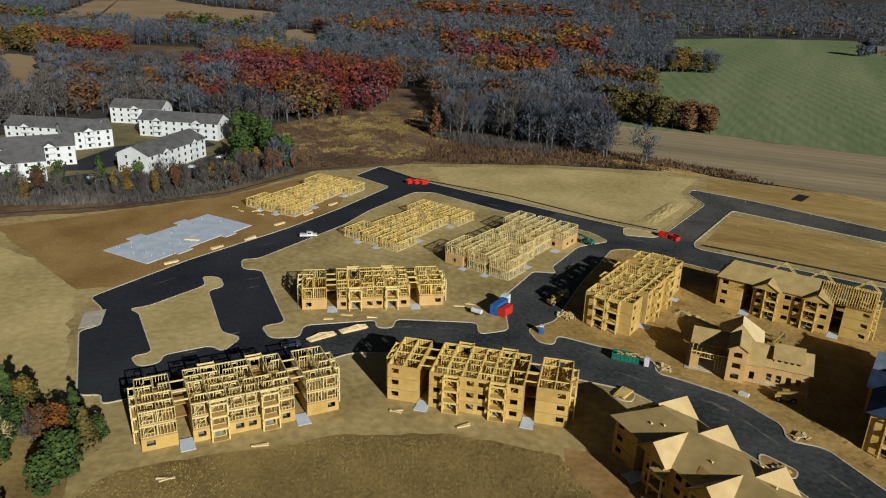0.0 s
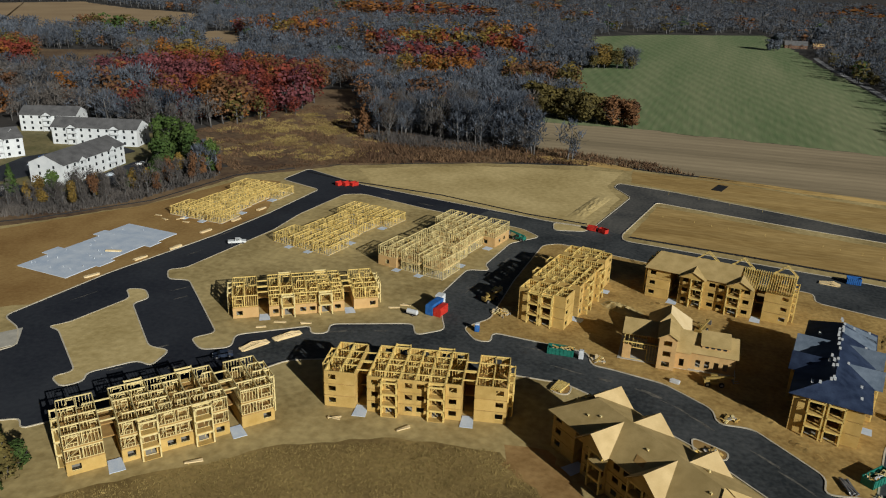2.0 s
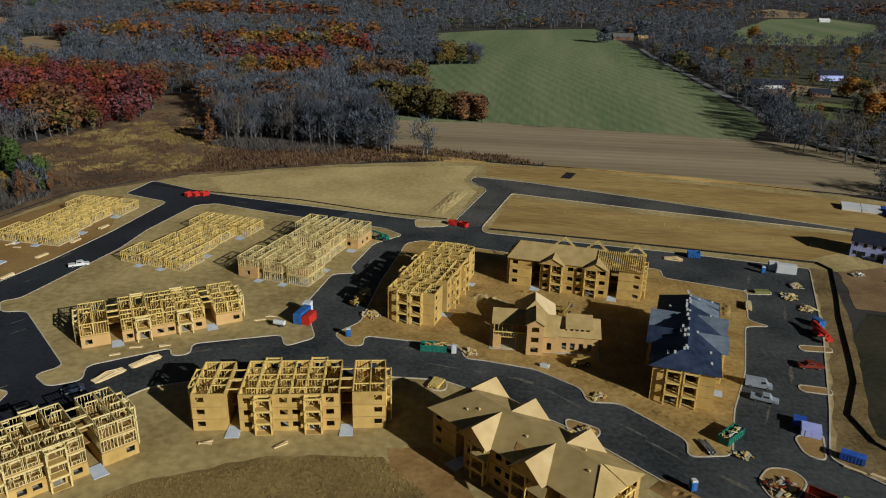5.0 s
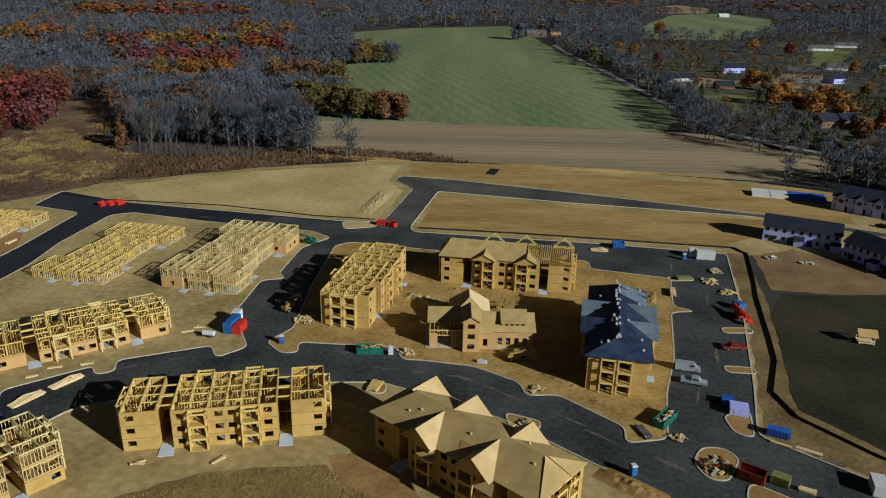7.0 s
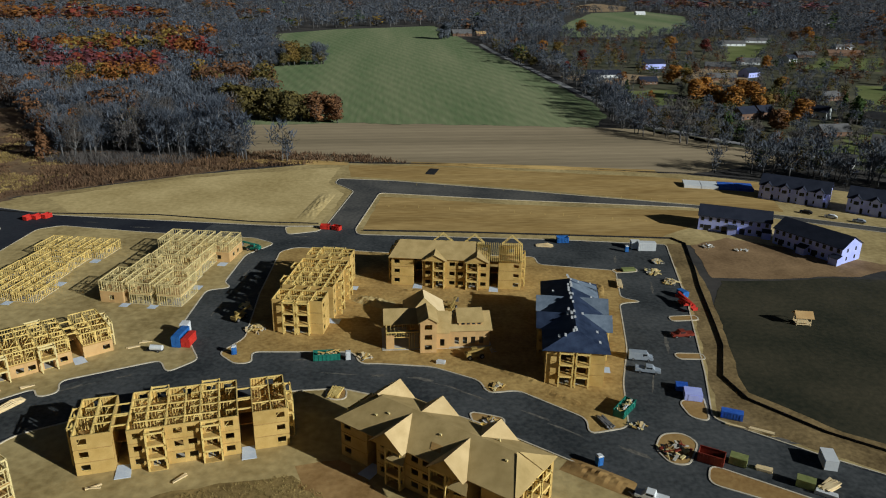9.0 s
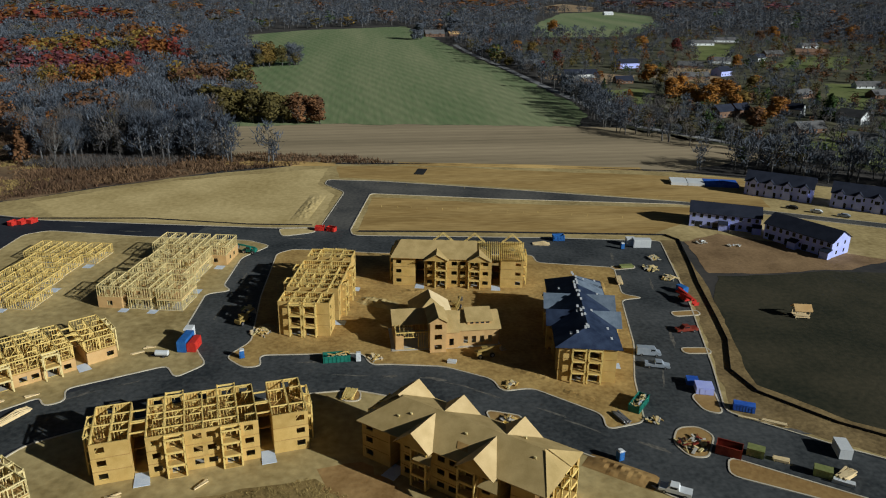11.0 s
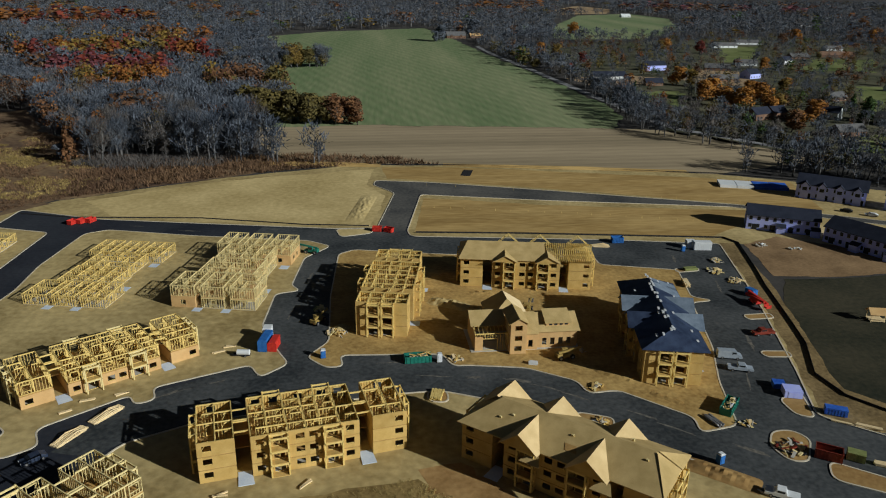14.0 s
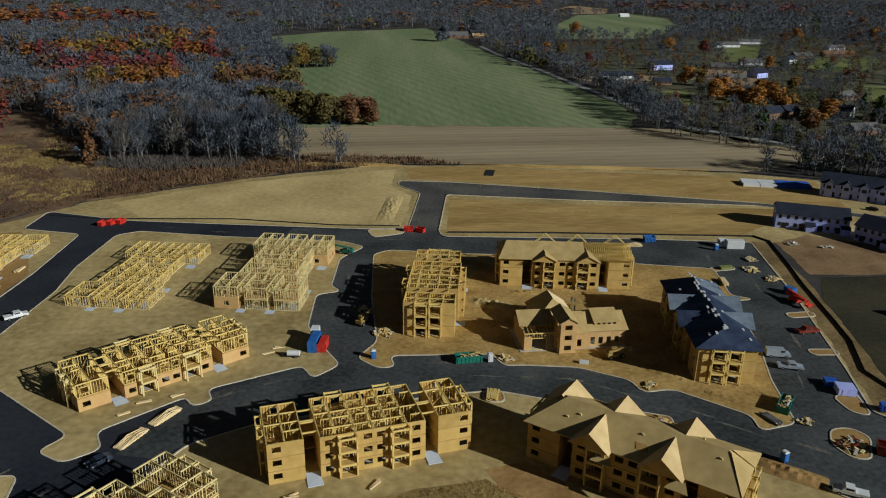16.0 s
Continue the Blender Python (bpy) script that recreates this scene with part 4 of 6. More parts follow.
TOWN = "white townhouses"
house("townhouse_row", 105.8, 255.4, -24.5, 25.0, 11.5, 5.8, 2.7, M_WRAP, M_DROOF, 2, 9, "two-storey townhouse row in white wrap with a dark roof", TOWN, porch=True)
house("townhouse_row", 127.2, 240.0, -61.0, 25.0, 11.5, 5.8, 3.0, M_WRAP, M_DROOF, 2, 10, "two-storey townhouse row with a sunlit white gable end", TOWN, porch=True)
house("townhouse_row", 149.0, 297.0, -36.0, 27.0, 12.0, 6.2, 3.4, M_WRAP, M_DROOF, 2, 8, "white townhouse row with four front gables", TOWN, gables=4)
house("townhouse_row", 176.0, 276.5, -38.0, 27.0, 12.0, 6.2, 3.4, M_WRAP, M_DROOF, 2, 8, "white townhouse row with four front gables", TOWN, gables=4)

APT = "white apartment houses"
for x, y, a, le, de, co in ((-261.0, 218.8, 98.5, 41.0, 16.5, 9), (-310.0, 276.5, 17.0, 44.0, 14.0, 10), (-349.0, 292.0, 22.0, 30.0, 15.0, 7), (-350.0, 229.0, 19.0, 47.0, 15.0, 11), (-311.0, 232.0, 64.0, 22.0, 17.0, 5), (-312.0, 186.0, 52.0, 41.0, 15.0, 9), (-292.0, 166.0, 55.0, 33.0, 15.0, 7)):
    if a > 90:
        x, y, a = x + 16.8, y + 1.9, a - 180 + 180
        top = house("apartment_house", x, y, a, le, de, 9.0, 3.6, M_WHITE, M_GROOF, 3, co, "three-storey white apartment house with a grey gable roof", APT, balconies=True, category="apartment house", ends=2)
    else:
        house("apartment_house", x, y, a, le, de, 9.0, 3.6, M_WHITE, M_GROOF, 3, co, "three-storey white apartment house with a grey gable roof", APT, balconies=True, category="apartment house", ends=2)
for name, pts in (("parking_lot", [(-300, 250), (-285, 290), (-262, 282), (-268, 250), (-272, 215), (-285, 205), (-292, 222)]), ("parking_lot", [(-244, 228), (-249, 268), (-238, 276), (-226, 250), (-232, 222)]), ("parking_lot", [(-286, 176), (-268, 214), (-236, 214), (-240, 205), (-262, 196), (-276, 172)])):
    o = fillet(pts, 3)
    g = Geo().prism(o, -0.05, 0.06)
    tagged(new(name, g.mesh(name, M_ROAD)), "dark asphalt parking lot of the apartment houses", "parking lot", "", "structure")

VILLAGE = (
    # x, y, turn, length, depth, eaves height, wall, roof
    (150, 780, -12, 22, 11, 3.4, M_BRICK, M_GROOF), (172, 684, 5, 15, 11, 4.2, M_WHITE, M_DROOF), (188, 690, 8, 18, 10, 3.6, M_WHITE, M_DROOF),
    (252, 764, 15, 24, 11, 5.6, M_WRAP, M_DROOF), (210, 650, 4, 16, 8, 3.0, M_BRICK, M_DROOF), (318, 772, -18, 26, 12, 3.2, M_BRICK, M_GROOF),
    (284, 678, 6, 28, 9, 3.0, M_BRICK, M_GROOF), (332, 700, 28, 17, 12, 5.0, M_WRAP, M_DROOF), (455, 1050, 4, 36, 12, 3.4, M_WHITE, M_GROOF),
    (518, 1112, -6, 38, 12, 3.4, M_WHITE, M_GROOF), (486, 898, 10, 26, 11, 3.2, M_BRICK, M_GROOF), (540, 924, -4, 44, 12, 3.4, M_BRICK, M_BRICK),
    (224, 478, 22, 15, 10, 4.6, M_BRICK, M_DROOF), (240, 484, 22, 13, 10, 4.6, M_BRICK, M_DROOF), (274, 490, -50, 14, 10, 5.2, M_WHITE, M_DROOF),
    (300, 466, -62, 17, 11, 5.0, M_WHITE, M_GROOF), (262, 396, -35, 15, 9, 3.4, M_WHITE, M_GROOF), (213, 352, -40, 10, 8, 3.2, M_WHITE, M_GROOF),
    (235, 352, -40, 9, 7, 3.0, M_WHITE, M_GROOF), (250, 424, 10, 20, 10, 3.2, M_BRICK, M_GROOF), (418, 618, 0, 24, 8, 2.6, M_WHITE, M_GROOF),
    (440, 832, 30, 16, 10, 5.0, M_WHITE, M_DROOF), (900, 1605, 8, 34, 13, 4.0, M_WHITE, M_GROOF), (1200, 1973, 5, 46, 15, 6.0, M_WHITE, M_GROOF),
    (785, 1210, -8, 40, 13, 3.6, M_BRICK, M_GROOF), (1325, 1916, 10, 40, 15, 5.0, M_WRAP, M_DROOF), (375, 820, -12, 24, 10, 3.2, M_WHITE, M_GROOF),
    (600, 1010, 12, 30, 11, 3.4, M_WHITE, M_GROOF), (660, 1090, -16, 30, 11, 3.4, M_BRICK, M_DROOF), (395, 560, 14, 18, 10, 3.2, M_BRICK, M_GROOF),
    (350, 480, -30, 18, 10, 3.4, M_WHITE, M_DROOF), (330, 560, 24, 18, 10, 3.2, M_BRICK, M_GROOF), (560, 760, -10, 24, 11, 3.4, M_WHITE, M_GROOF),
)
for x, y, a, le, de, h, wall, roof in VILLAGE:
    house("village_house", x, y, a, le, de, h, 3.0 + de * 0.06, wall, roof, 1, 4, "village house among trees under a %s roof" % ("dark shingle" if roof is M_DROOF else "grey shingle" if roof is M_GROOF else "pale"), "village houses", ends=1)
house("farmhouse", 84, 1178, 8, 30, 13, 4.5, 5.5, M_BRICK, M_GROOF, 1, 6, "brick farmhouse beside the far green field", ends=2, gables=2)
house("farm_barn", 122, 1190, 5, 26, 12, 3.5, 3.5, M_BRICK, M_OSBP, 1, 2, "low tan barn beside the farmhouse")
house("hill_house", 615, 1950, 10, 26, 12, 4.5, 4.0, M_WHITE, M_WHITE, 1, 6, "white house alone on the far green hill")


# ---- vehicles and site plant ----
def wheels(top, spots, r=0.36, w=0.26):
    for x, y in spots:
        wh = part("wheel", Geo().tube((x, y - w / 2, r), (x, y + w / 2, r), r, r, 12), M_DARK, top)
        part("rim", Geo().tube((x, y - w / 2 - 0.01, r), (x, y + w / 2 + 0.01, r), r * 0.55, r * 0.55, 10), M_STEEL, wh)


def car(x, y, angle, paint, label, kind="car"):
    top = thing(kind, x, y, 0.04, angle, label, kind, "parked vehicles")
    le, wi = (4.7, 1.85) if kind == "car" else (5.9, 2.0)
    prof = {"car": [(0, .55), (.1, .85), (1.1, .98), (1.8, 1.45), (3.5, 1.45), (4.4, 1.0), (4.7, .9), (4.7, .35), (0, .35)],
            "pickup": [(0, .6), (.1, 1.0), (1.4, 1.12), (2.0, 1.85), (3.5, 1.85), (3.7, 1.15), (5.9, 1.15), (5.9, .5), (0, .5)],
            "van": [(0, .6), (.1, 1.05), (.9, 1.2), (1.6, 2.2), (5.9, 2.25), (5.9, .4), (0, .4)]}[kind]
    g = Geo()
    n = len(prof)
    for s, k in ((-wi / 2, 1.0), (wi / 2, 1.0)):
        g.v += [(px - le / 2, s * (0.88 if pz > 1.3 else 1.0), pz) for px, pz in prof]
    g.f += [tuple(range(n)), tuple(range(2 * n - 1, n - 1, -1))] + [(i, n + i, n + (i + 1) % n, (i + 1) % n) for i in range(n)]
    part("body", g, paint, top)
    zt = {"car": (1.02, 1.4, -0.9, 1.3), "pickup": (1.2, 1.75, -1.0, 0.5), "van": (1.35, 2.0, -1.5, -0.3)}[kind]
    for s in (-1, 1):
        y0 = s * wi * 0.468
        part("side_window", Geo().box(zt[2] + 0.1, zt[3] - 0.1, min(y0, y0 * 1.03), max(y0, y0 * 1.03), zt[0], zt[1]), M_GLASS, top)
    z0, z1 = zt[0], zt[1]
    part("windscreen", Geo().slab([(zt[2] - 0.35, -wi * 0.4, z0 + 0.12), (zt[2] - 0.35, wi * 0.4, z0 + 0.12), (zt[2] + 0.25, wi * 0.38, z1 + 0.1), (zt[2] + 0.25, -wi * 0.38, z1 + 0.1)], 0.05), M_GLASS, top)
    for s in (-0.7, 0.7):
        part("headlight", Geo().box(-le / 2 - 0.02, -le / 2 + 0.05, s - 0.18, s + 0.18, 0.65, 0.82), M_WHITE, top)
    wheels(top, [(u, s * (wi / 2 - 0.1)) for u in (-le * 0.31, le * 0.31) for s in (-1, 1)])
    return top


def dumpster(x, y, angle, paint, label, le=6.4, wi=2.4, h=1.7, full=True, seed=1):
    top = thing("dumpster", x, y, 0.05, angle, label, "dumpster")
    part("floor", Geo().box(-le / 2, le / 2, -wi / 2, wi / 2, 0.1, 0.22), paint, top)
    for s in (-1, 1):
        part("side", Geo().box(-le / 2, le / 2, s * wi / 2 - 0.05, s * wi / 2 + 0.05, 0.1, h), paint, top)
        part("end", Geo().box(s * le / 2 - 0.05, s * le / 2 + 0.05, -wi / 2 + 0.06, wi / 2 - 0.06, 0.1, h - 0.02), paint, top)
        for k in range(7):
            u = -le / 2 + 0.4 + k * (le - 0.8) / 6
            part("rib", Geo().box(u - 0.06, u + 0.06, s * (wi / 2 + 0.09) - 0.05, s * (wi / 2 + 0.09) + 0.05, 0.15, h - 0.05), paint, top)
        part("rim_rail", Geo().box(-le / 2 - 0.08, le / 2 + 0.08, s * wi / 2 - 0.09, s * wi / 2 + 0.09, h, h + 0.12), paint, top)
    if full:
        r = random.Random(seed)
        for k in range(26):
            u, v = r.uniform(-le / 2 + 0.6, le / 2 - 0.6), r.uniform(-wi / 2 + 0.4, wi / 2 - 0.4)
            a, b = r.uniform(-0.9, 0.9), r.uniform(-0.5, 0.5)
            z = r.uniform(h * 0.6, h + 0.3)
            part("scrap", Geo().beam((u - a, v - b, z - 0.1), (u + a, v + b, z + r.uniform(-0.2, 0.4)), r.uniform(0.1, 0.5), 0.12), r.choice((M_NEWB, M_WHITE, M_OSB, M_PALE)), top)
    return top


def portable_toilet(x, y, angle, paint, label):
    top = thing("portable_toilet", x, y, 0.1, angle, label, "portable toilet", "portable toilets")
    part("body", Geo().box(-0.58, 0.58, -0.58, 0.58, 0.1, 2.05), paint, top)
    part("roof", Geo().slab([(-0.62, -0.62, 2.12), (0.62, -0.62, 2.12), (0.62, 0.62, 2.12), (-0.62, 0.62, 2.12)], 0.1).prism([(-0.45, -0.45), (0.45, -0.45), (0.45, 0.45), (-0.45, 0.45)], 2.12, 2.3), M_WHITE, top)
    door = part("door", Geo().box(-0.36, 0.36, -0.63, -0.58, 0.15, 1.95), paint, top)
    part("handle", Geo().box(0.22, 0.28, -0.67, -0.63, 1.0, 1.2), M_STEEL, door)
    part("skid", Geo().box(-0.7, 0.7, -0.6, -0.4, 0, 0.1).box(-0.7, 0.7, 0.4, 0.6, 0, 0.1), M_DARK, top)
    part("vent_pipe", Geo().tube((0.4, 0.4, 2.1), (0.4, 0.4, 2.6), 0.06, 0.06), M_DARK, top)
    return top


def container(x, y, angle, le, wi, h, paint, label, lid=None, z=0.05):
    top = thing("storage_container", x, y, z, angle, label, "container")
    part("body", Geo().box(-le / 2, le / 2, -wi / 2, wi / 2, 0.12, h), paint, top)
    for s in (-1, 1):
        for k in range(int(le / 0.6)):
            u = -le / 2 + 0.3 + k * 0.6
            part("corrugation", Geo().box(u - 0.12, u + 0.12, min(s * wi / 2, s * (wi / 2 + 0.05)), max(s * wi / 2, s * (wi / 2 + 0.05)), 0.25, h - 0.15), paint, top)
    part("roof", Geo().box(-le / 2 - 0.03, le / 2 + 0.03, -wi / 2 - 0.03, wi / 2 + 0.03, h, h + 0.08), lid or paint, top)
    for s in (-0.6, 0.6):
        part("door", Geo().box(-le / 2 - 0.06, -le / 2, s - 0.55, s + 0.55, 0.2, h - 0.1), paint, top)
    return top


def lumber_stack(x, y, angle, le, wi, h, label, wood=None, seed=1, messy=0.0, z=0.05):
    top = thing("lumber_stack", x, y, z, angle, label, "lumber stack", "stacks of building material")
    r = random.Random(seed)
    for s in (-le * 0.3, le * 0.3):
        part("bearer", Geo().box(s - 0.06, s + 0.06, -wi / 2, wi / 2, 0, 0.1), M_STUD, top)
    nz, nv = max(1, round(h / 0.25)), max(1, round(wi / 0.42))
    for k in range(nz):
        for j in range(nv):
            v, e = -wi / 2 + (j + 0.5) * wi / nv, r.uniform(0, 0.25) + messy * r.uniform(0, 1)
            dy = messy * r.uniform(-0.5, 0.5)
            part("board", Geo().beam((-le / 2 + e, v - dy, 0.22 + k * 0.25), (le / 2 - r.uniform(0, 0.3), v + dy, 0.22 + k * 0.25), wi / nv * 0.92, 0.23), wood or M_NEWB, top)
    return top


def truss_bundle(x, y, angle, le, label, seed):
    """Roof trusses lying stacked on edge."""
    top = thing("truss_bundle", x, y, 0.05, angle, label, "roof trusses", "bundles of roof trusses")
    r = random.Random(seed)
    for k in range(7):
        v = -0.9 + k * 0.3 + r.uniform(-0.05, 0.05)
        du, top_z = r.uniform(-1.1, 1.1), r.uniform(0.55, 1.05)
        g = Geo().beam((-le / 2, v, 0.2), (le / 2, v, 0.2), 0.14, 0.2).beam((-le / 2, v, 0.25), (0.4 + du, v, top_z), 0.14, 0.2).beam((le / 2, v, 0.25), (0.4 + du, v, top_z), 0.14, 0.2)
        for q in (-0.3, -0.1, 0.1, 0.3):
            g.beam((le * q, v, 0.2), (le * q * 0.8, v, top_z - abs(q) * 1.3), 0.12)
        part("truss", g, M_NEWB, top)
    part("bottom_board", Geo().box(-le / 2 + 0.5, le / 2 - 0.5, -1.1, 1.1, 0.0, 0.12), M_NEWB, top)
    return top


def telehandler(x, y, angle, paint, label):
    top = thing("telehandler", x, y, 0.05, angle, label, "telehandler")
    part("chassis", Geo().box(-2.3, 2.3, -0.8, 0.8, 0.6, 1.25).box(-2.4, -1.2, -0.95, 0.95, 0.9, 1.7), paint, top)
    cab = part("cab", Geo().prism([(-0.7, 0.15), (0.8, 0.15), (0.8, 0.95), (-0.7, 0.95)], 1.2, 2.5), paint, top)
    part("cab_window", Geo().box(-0.6, 0.84, 0.25, 0.98, 1.6, 2.35), M_GLASS, cab)
    part("boom", Geo().beam((-2.0, -0.35, 1.9), (4.2, -0.35, 2.6), 0.45, 0.5), paint, top)
    part("fork_carriage", Geo().box(4.1, 4.3, -1.0, 0.4, 1.2, 2.5), M_STEEL, top)
    for v in (-0.8, 0.1):
        part("fork", Geo().box(4.3, 5.5, v, v + 0.14, 1.2, 1.28), M_STEEL, top)
    wheels(top, [(u, s * 1.0) for u in (-1.6, 1.6) for s in (-1, 1)], 0.62, 0.42)
    return top


def debris_pile(x, y, label, n=26, r0=2.4, seed=3, mats=None):
    top = thing("debris_pile", x, y, 0.13, 0, label, "debris pile", "piles of building waste")
    r = random.Random(seed)
    for k in range(n):
        a, d = r.uniform(0, 6.28), r0 * r.random() ** 0.6
        u, v, le, b = d * math.cos(a), d * math.sin(a), r.uniform(0.5, 1.9), r.uniform(0, 3.14)
        z = 0.1 + max(0, (r0 - d)) * 0.35 * r.random()
        part("scrap", Geo().beam((u - le * math.cos(b) / 2, v - le * math.sin(b) / 2, z), (u + le * math.cos(b) / 2, v + le * math.sin(b) / 2, z + r.uniform(0, 0.4)), r.uniform(0.1, 0.7), r.uniform(0.08, 0.3)), r.choice(mats or (M_NEWB, M_OSB, M_PALE, M_CONC)), top)
    return top


car(-99.0, 126.4, 40, M_NAVY, "dark blue car standing on the asphalt street")
car(52.6, 157.2, 168, M_SILVER, "silver car parked beside the kerb", "van")
car(52.4, 151.0, 163, M_SILVER, "silver pickup parked beside the kerb", "pickup")
car(67.5, 169.0, 4, M_MAROON, "dark red pickup parked across the lot", "pickup")
car(-141.5, 193.0, 215, M_WHITE, "white pickup with a blue load on the street", "pickup")
lumber_stack(3.4, 157.0, -14, 2.4, 1.0, 0.7, "short stack of white wrapped boards at the kerb", M_WHITE, 21, 0.1)
car(38.2, 106.0, -30, M_WHITE, "white pickup at the street edge", "pickup")
for x, y, a, m in ((-252, 252, 60, M_WHITE), (-240, 240, 55, M_SILVER), (-236, 252, 55, M_DARK), (-276, 262, 20, M_WHITE), (-279, 268, 20, M_RED), (-284, 262, 20, M_SILVER), (-270, 232, 100, M_DARK), (-262, 206, 70, M_WHITE), (-290, 252, 20, M_BLUE), (-272, 276, 20, M_WHITE), (-242, 262, 55, M_WHITE), (-284, 240, 100, M_SILVER)):
    car(x, y, a, m, "car parked beside the white apartment houses")
for x, y, a, m in ((165, 268, -36, M_WHITE), (173, 262, -36, M_SILVER), (158, 274, -36, M_DARK)):
    car(x, y, a, m, "car parked before the white townhouses")
dumpster(-24.2, 160.4, 4, M_TEAL, "teal roll-off dumpster full of building waste", seed=2)
dumpster(41.8, 134.6, 50, M_TEAL, "teal roll-off dumpster heaped with building waste", seed=4)
for x, y, a in ((-33.0, 258.6, -8), (-28.8, 257.4, -30)):
    dumpster(x, y, a, M_RED, "empty red roll-off dumpster at the road junction", 3.3, 2.0, 1.6, full=False)
for k in range(3):
    dumpster(-144.2 + 2.9 * k, 271.6 + 1.1 * k, 66, M_RED, "red roll-off dumpster in a row at the street end", 3.2, 2.0, 1.6, full=False)
dumpster(51.6, 242.2, 0, M_BLUE, "blue roll-off dumpster behind the half-roofed building", 4.0, 2.3, 2.0, full=False)
dumpster(53.6, 116.6, -32, M_MAROON, "maroon roll-off dumpster beside the round island", 4.8, 2.6, 2.0, full=False)
portable_toilet(-47.0, 163.6, 10, M_BLUE, "blue portable toilet on the kerbed corner")
portable_toilet(-19.0, 159.8, 5, M_WHITE, "white portable toilet beside the dumpster")
portable_toilet(31.4, 116.4, 20, M_BLUE, "blue portable toilet with a white roof")
portable_toilet(71.6, 232.0, 0, M_BLUE, "blue portable toilet in the far lot")
container(-61.4, 170.2, 80, 6.1, 1.9, 3.1, M_BLUE, "blue steel storage container at the plot corner")
container(-59.2, 169.4, 80, 4.6, 1.6, 2.5, M_RED, "red steel storage container beside the blue one")
container(-61.4, 174.6, 84, 2.2, 2.0, 3.4, M_WHITE, "white boxed unit behind the containers")
container(79.0, 233.6, -6, 6.0, 2.5, 2.9, M_WHITE, "white box trailer at the end of the lot")
container(75.6, 235.6, -6, 3.0, 2.5, 2.7, M_WHITE, "short white box trailer at the end of the lot")
container(58.8, 139.4, 75, 3.4, 3.8, 1.7, M_WRAP, "stack of wrapped blue and white boards")
container(57.6, 143.0, 75, 2.4, 2.6, 1.3, M_TARP, "stack of boards under blue wrapping")
container(64.2, 131.2, -25, 4.4, 1.9, 1.6, M_TARP, "blue covered trailer at the kerb")
container(76.0, 114.6, -105, 4.4, 2.4, 2.2, M_WHITE, "white striped storage container at the lot end")
container(58.6, 115.6, -33, 3.2, 2.1, 1.7, M_OLIVE, "olive-green covered material box")
container(68.2, 108.4, -33, 3.2, 2.0, 1.6, M_OLIVE, "olive-green covered material box")
lumber_stack(72.0, 107.4, 30, 5.0, 2.0, 1.0, "loose pale lumber in a heap", seed=4, messy=0.8)
lumber_stack(70.6, 105.6, 145, 4.0, 1.2, 0.8, "white wrapped lumber bundle", M_WHITE, 5)
lumber_stack(62.6, 113.4, -30, 3.4, 1.4, 0.6, "low stack of pale boards", seed=6, messy=0.3)
lumber_stack(68.0, 125.6, -28, 5.2, 0.9, 0.4, "long pale timbers on the asphalt", seed=7, messy=0.3)
lumber_stack(64.0, 127.6, -28, 5.6, 0.5, 0.3, "long pale timbers on the asphalt", seed=8, messy=0.2)
lumber_stack(67.0, 214.8, 5, 4.6, 1.9, 0.8, "stack of greenish lumber on an island", M_OLIVE, 9, 0.2, 0.14)
lumber_stack(60.6, 203.0, 80, 5.5, 1.6, 0.9, "stack of lumber beside the lot kerb", seed=10, messy=0.3, z=0.14)
lumber_stack(-21.0, 144.2, 75, 4.6, 2.6, 0.5, "low stack of boards on the kerbed nub", M_STUD, 11, 0.3, 0.14)
lumber_stack(36.5, 130.0, 115, 5.0, 1.6, 0.4, "loose dark timbers on the corner island", M_STEEL, 12, 0.7, 0.14)
lumber_stack(-172.5, 170.0, 20, 5.4, 0.9, 0.6, "pale lumber beside the new slab", seed=13, messy=0.2)
for k, (x, y, a) in enumerate(((-163.5, 151.5, 66), (-160.5, 168.5, 78), (-157.0, 181.0, 80), (-158.0, 198.0, 75), (-156.0, 213.0, 85), (-155.0, 228.0, 82))):
    lumber_stack(x, y, a, 5.0, 1.1, 0.5, "pale lumber laid out along the street edge", seed=20 + k, messy=0.4)
for k, (x, y, a) in enumerate(((-185.0, 205.5, 20), (-180.0, 203.0, -10), (-175.0, 205.8, 60), (-171.0, 203.5, 10), (-88.0, 74.5, 45), (-79.5, 90.5, 52), (-99.5, 143.0, 30), (-90.0, 149.5, 36), (-96.5, 147.4, 10), (-72.5, 167.8, 40), (-70.5, 170.5, 10), (-62.4, 113.6, 15), (-47.5, 115.5, 40))):
    lumber_stack(x, y, a, 3.4, 0.7, 0.25, "few loose pale boards on the soil", seed=40 + k, messy=0.9)
truss_bundle(-95.2, 133.8, 62, 7.6, "bundle of pale roof trusses lying on the street", 1)
truss_bundle(-90.5, 141.4, 57, 7.6, "bundle of pale roof trusses lying on the street", 2)
truss_bundle(44.5, 238.4, -8, 6.0, "pale roof trusses standing at the lot edge", 3)
telehandler(-55.0, 236.5, 160, M_TEAL, "dark green telehandler at the plot corner")
telehandler(8.0, 186.5, 70, M_YELLOW, "yellow telehandler in the shaded courtyard")
telehandler(-49.5, 183.0, 60, M_YELLOW, "yellow telehandler in the shade of the frame")
telehandler(11.8, 159.6, 15, M_YELLOW, "yellow telehandler before the clubhouse")
lift = thing("boom_lift", 75.2, 188.5, 0.05, 100, "folded red boom lift at the lot edge", "boom lift")
lift.matrix_world = lift.matrix_world @ Matrix.Diagonal((0.8, 0.8, 0.8, 1))
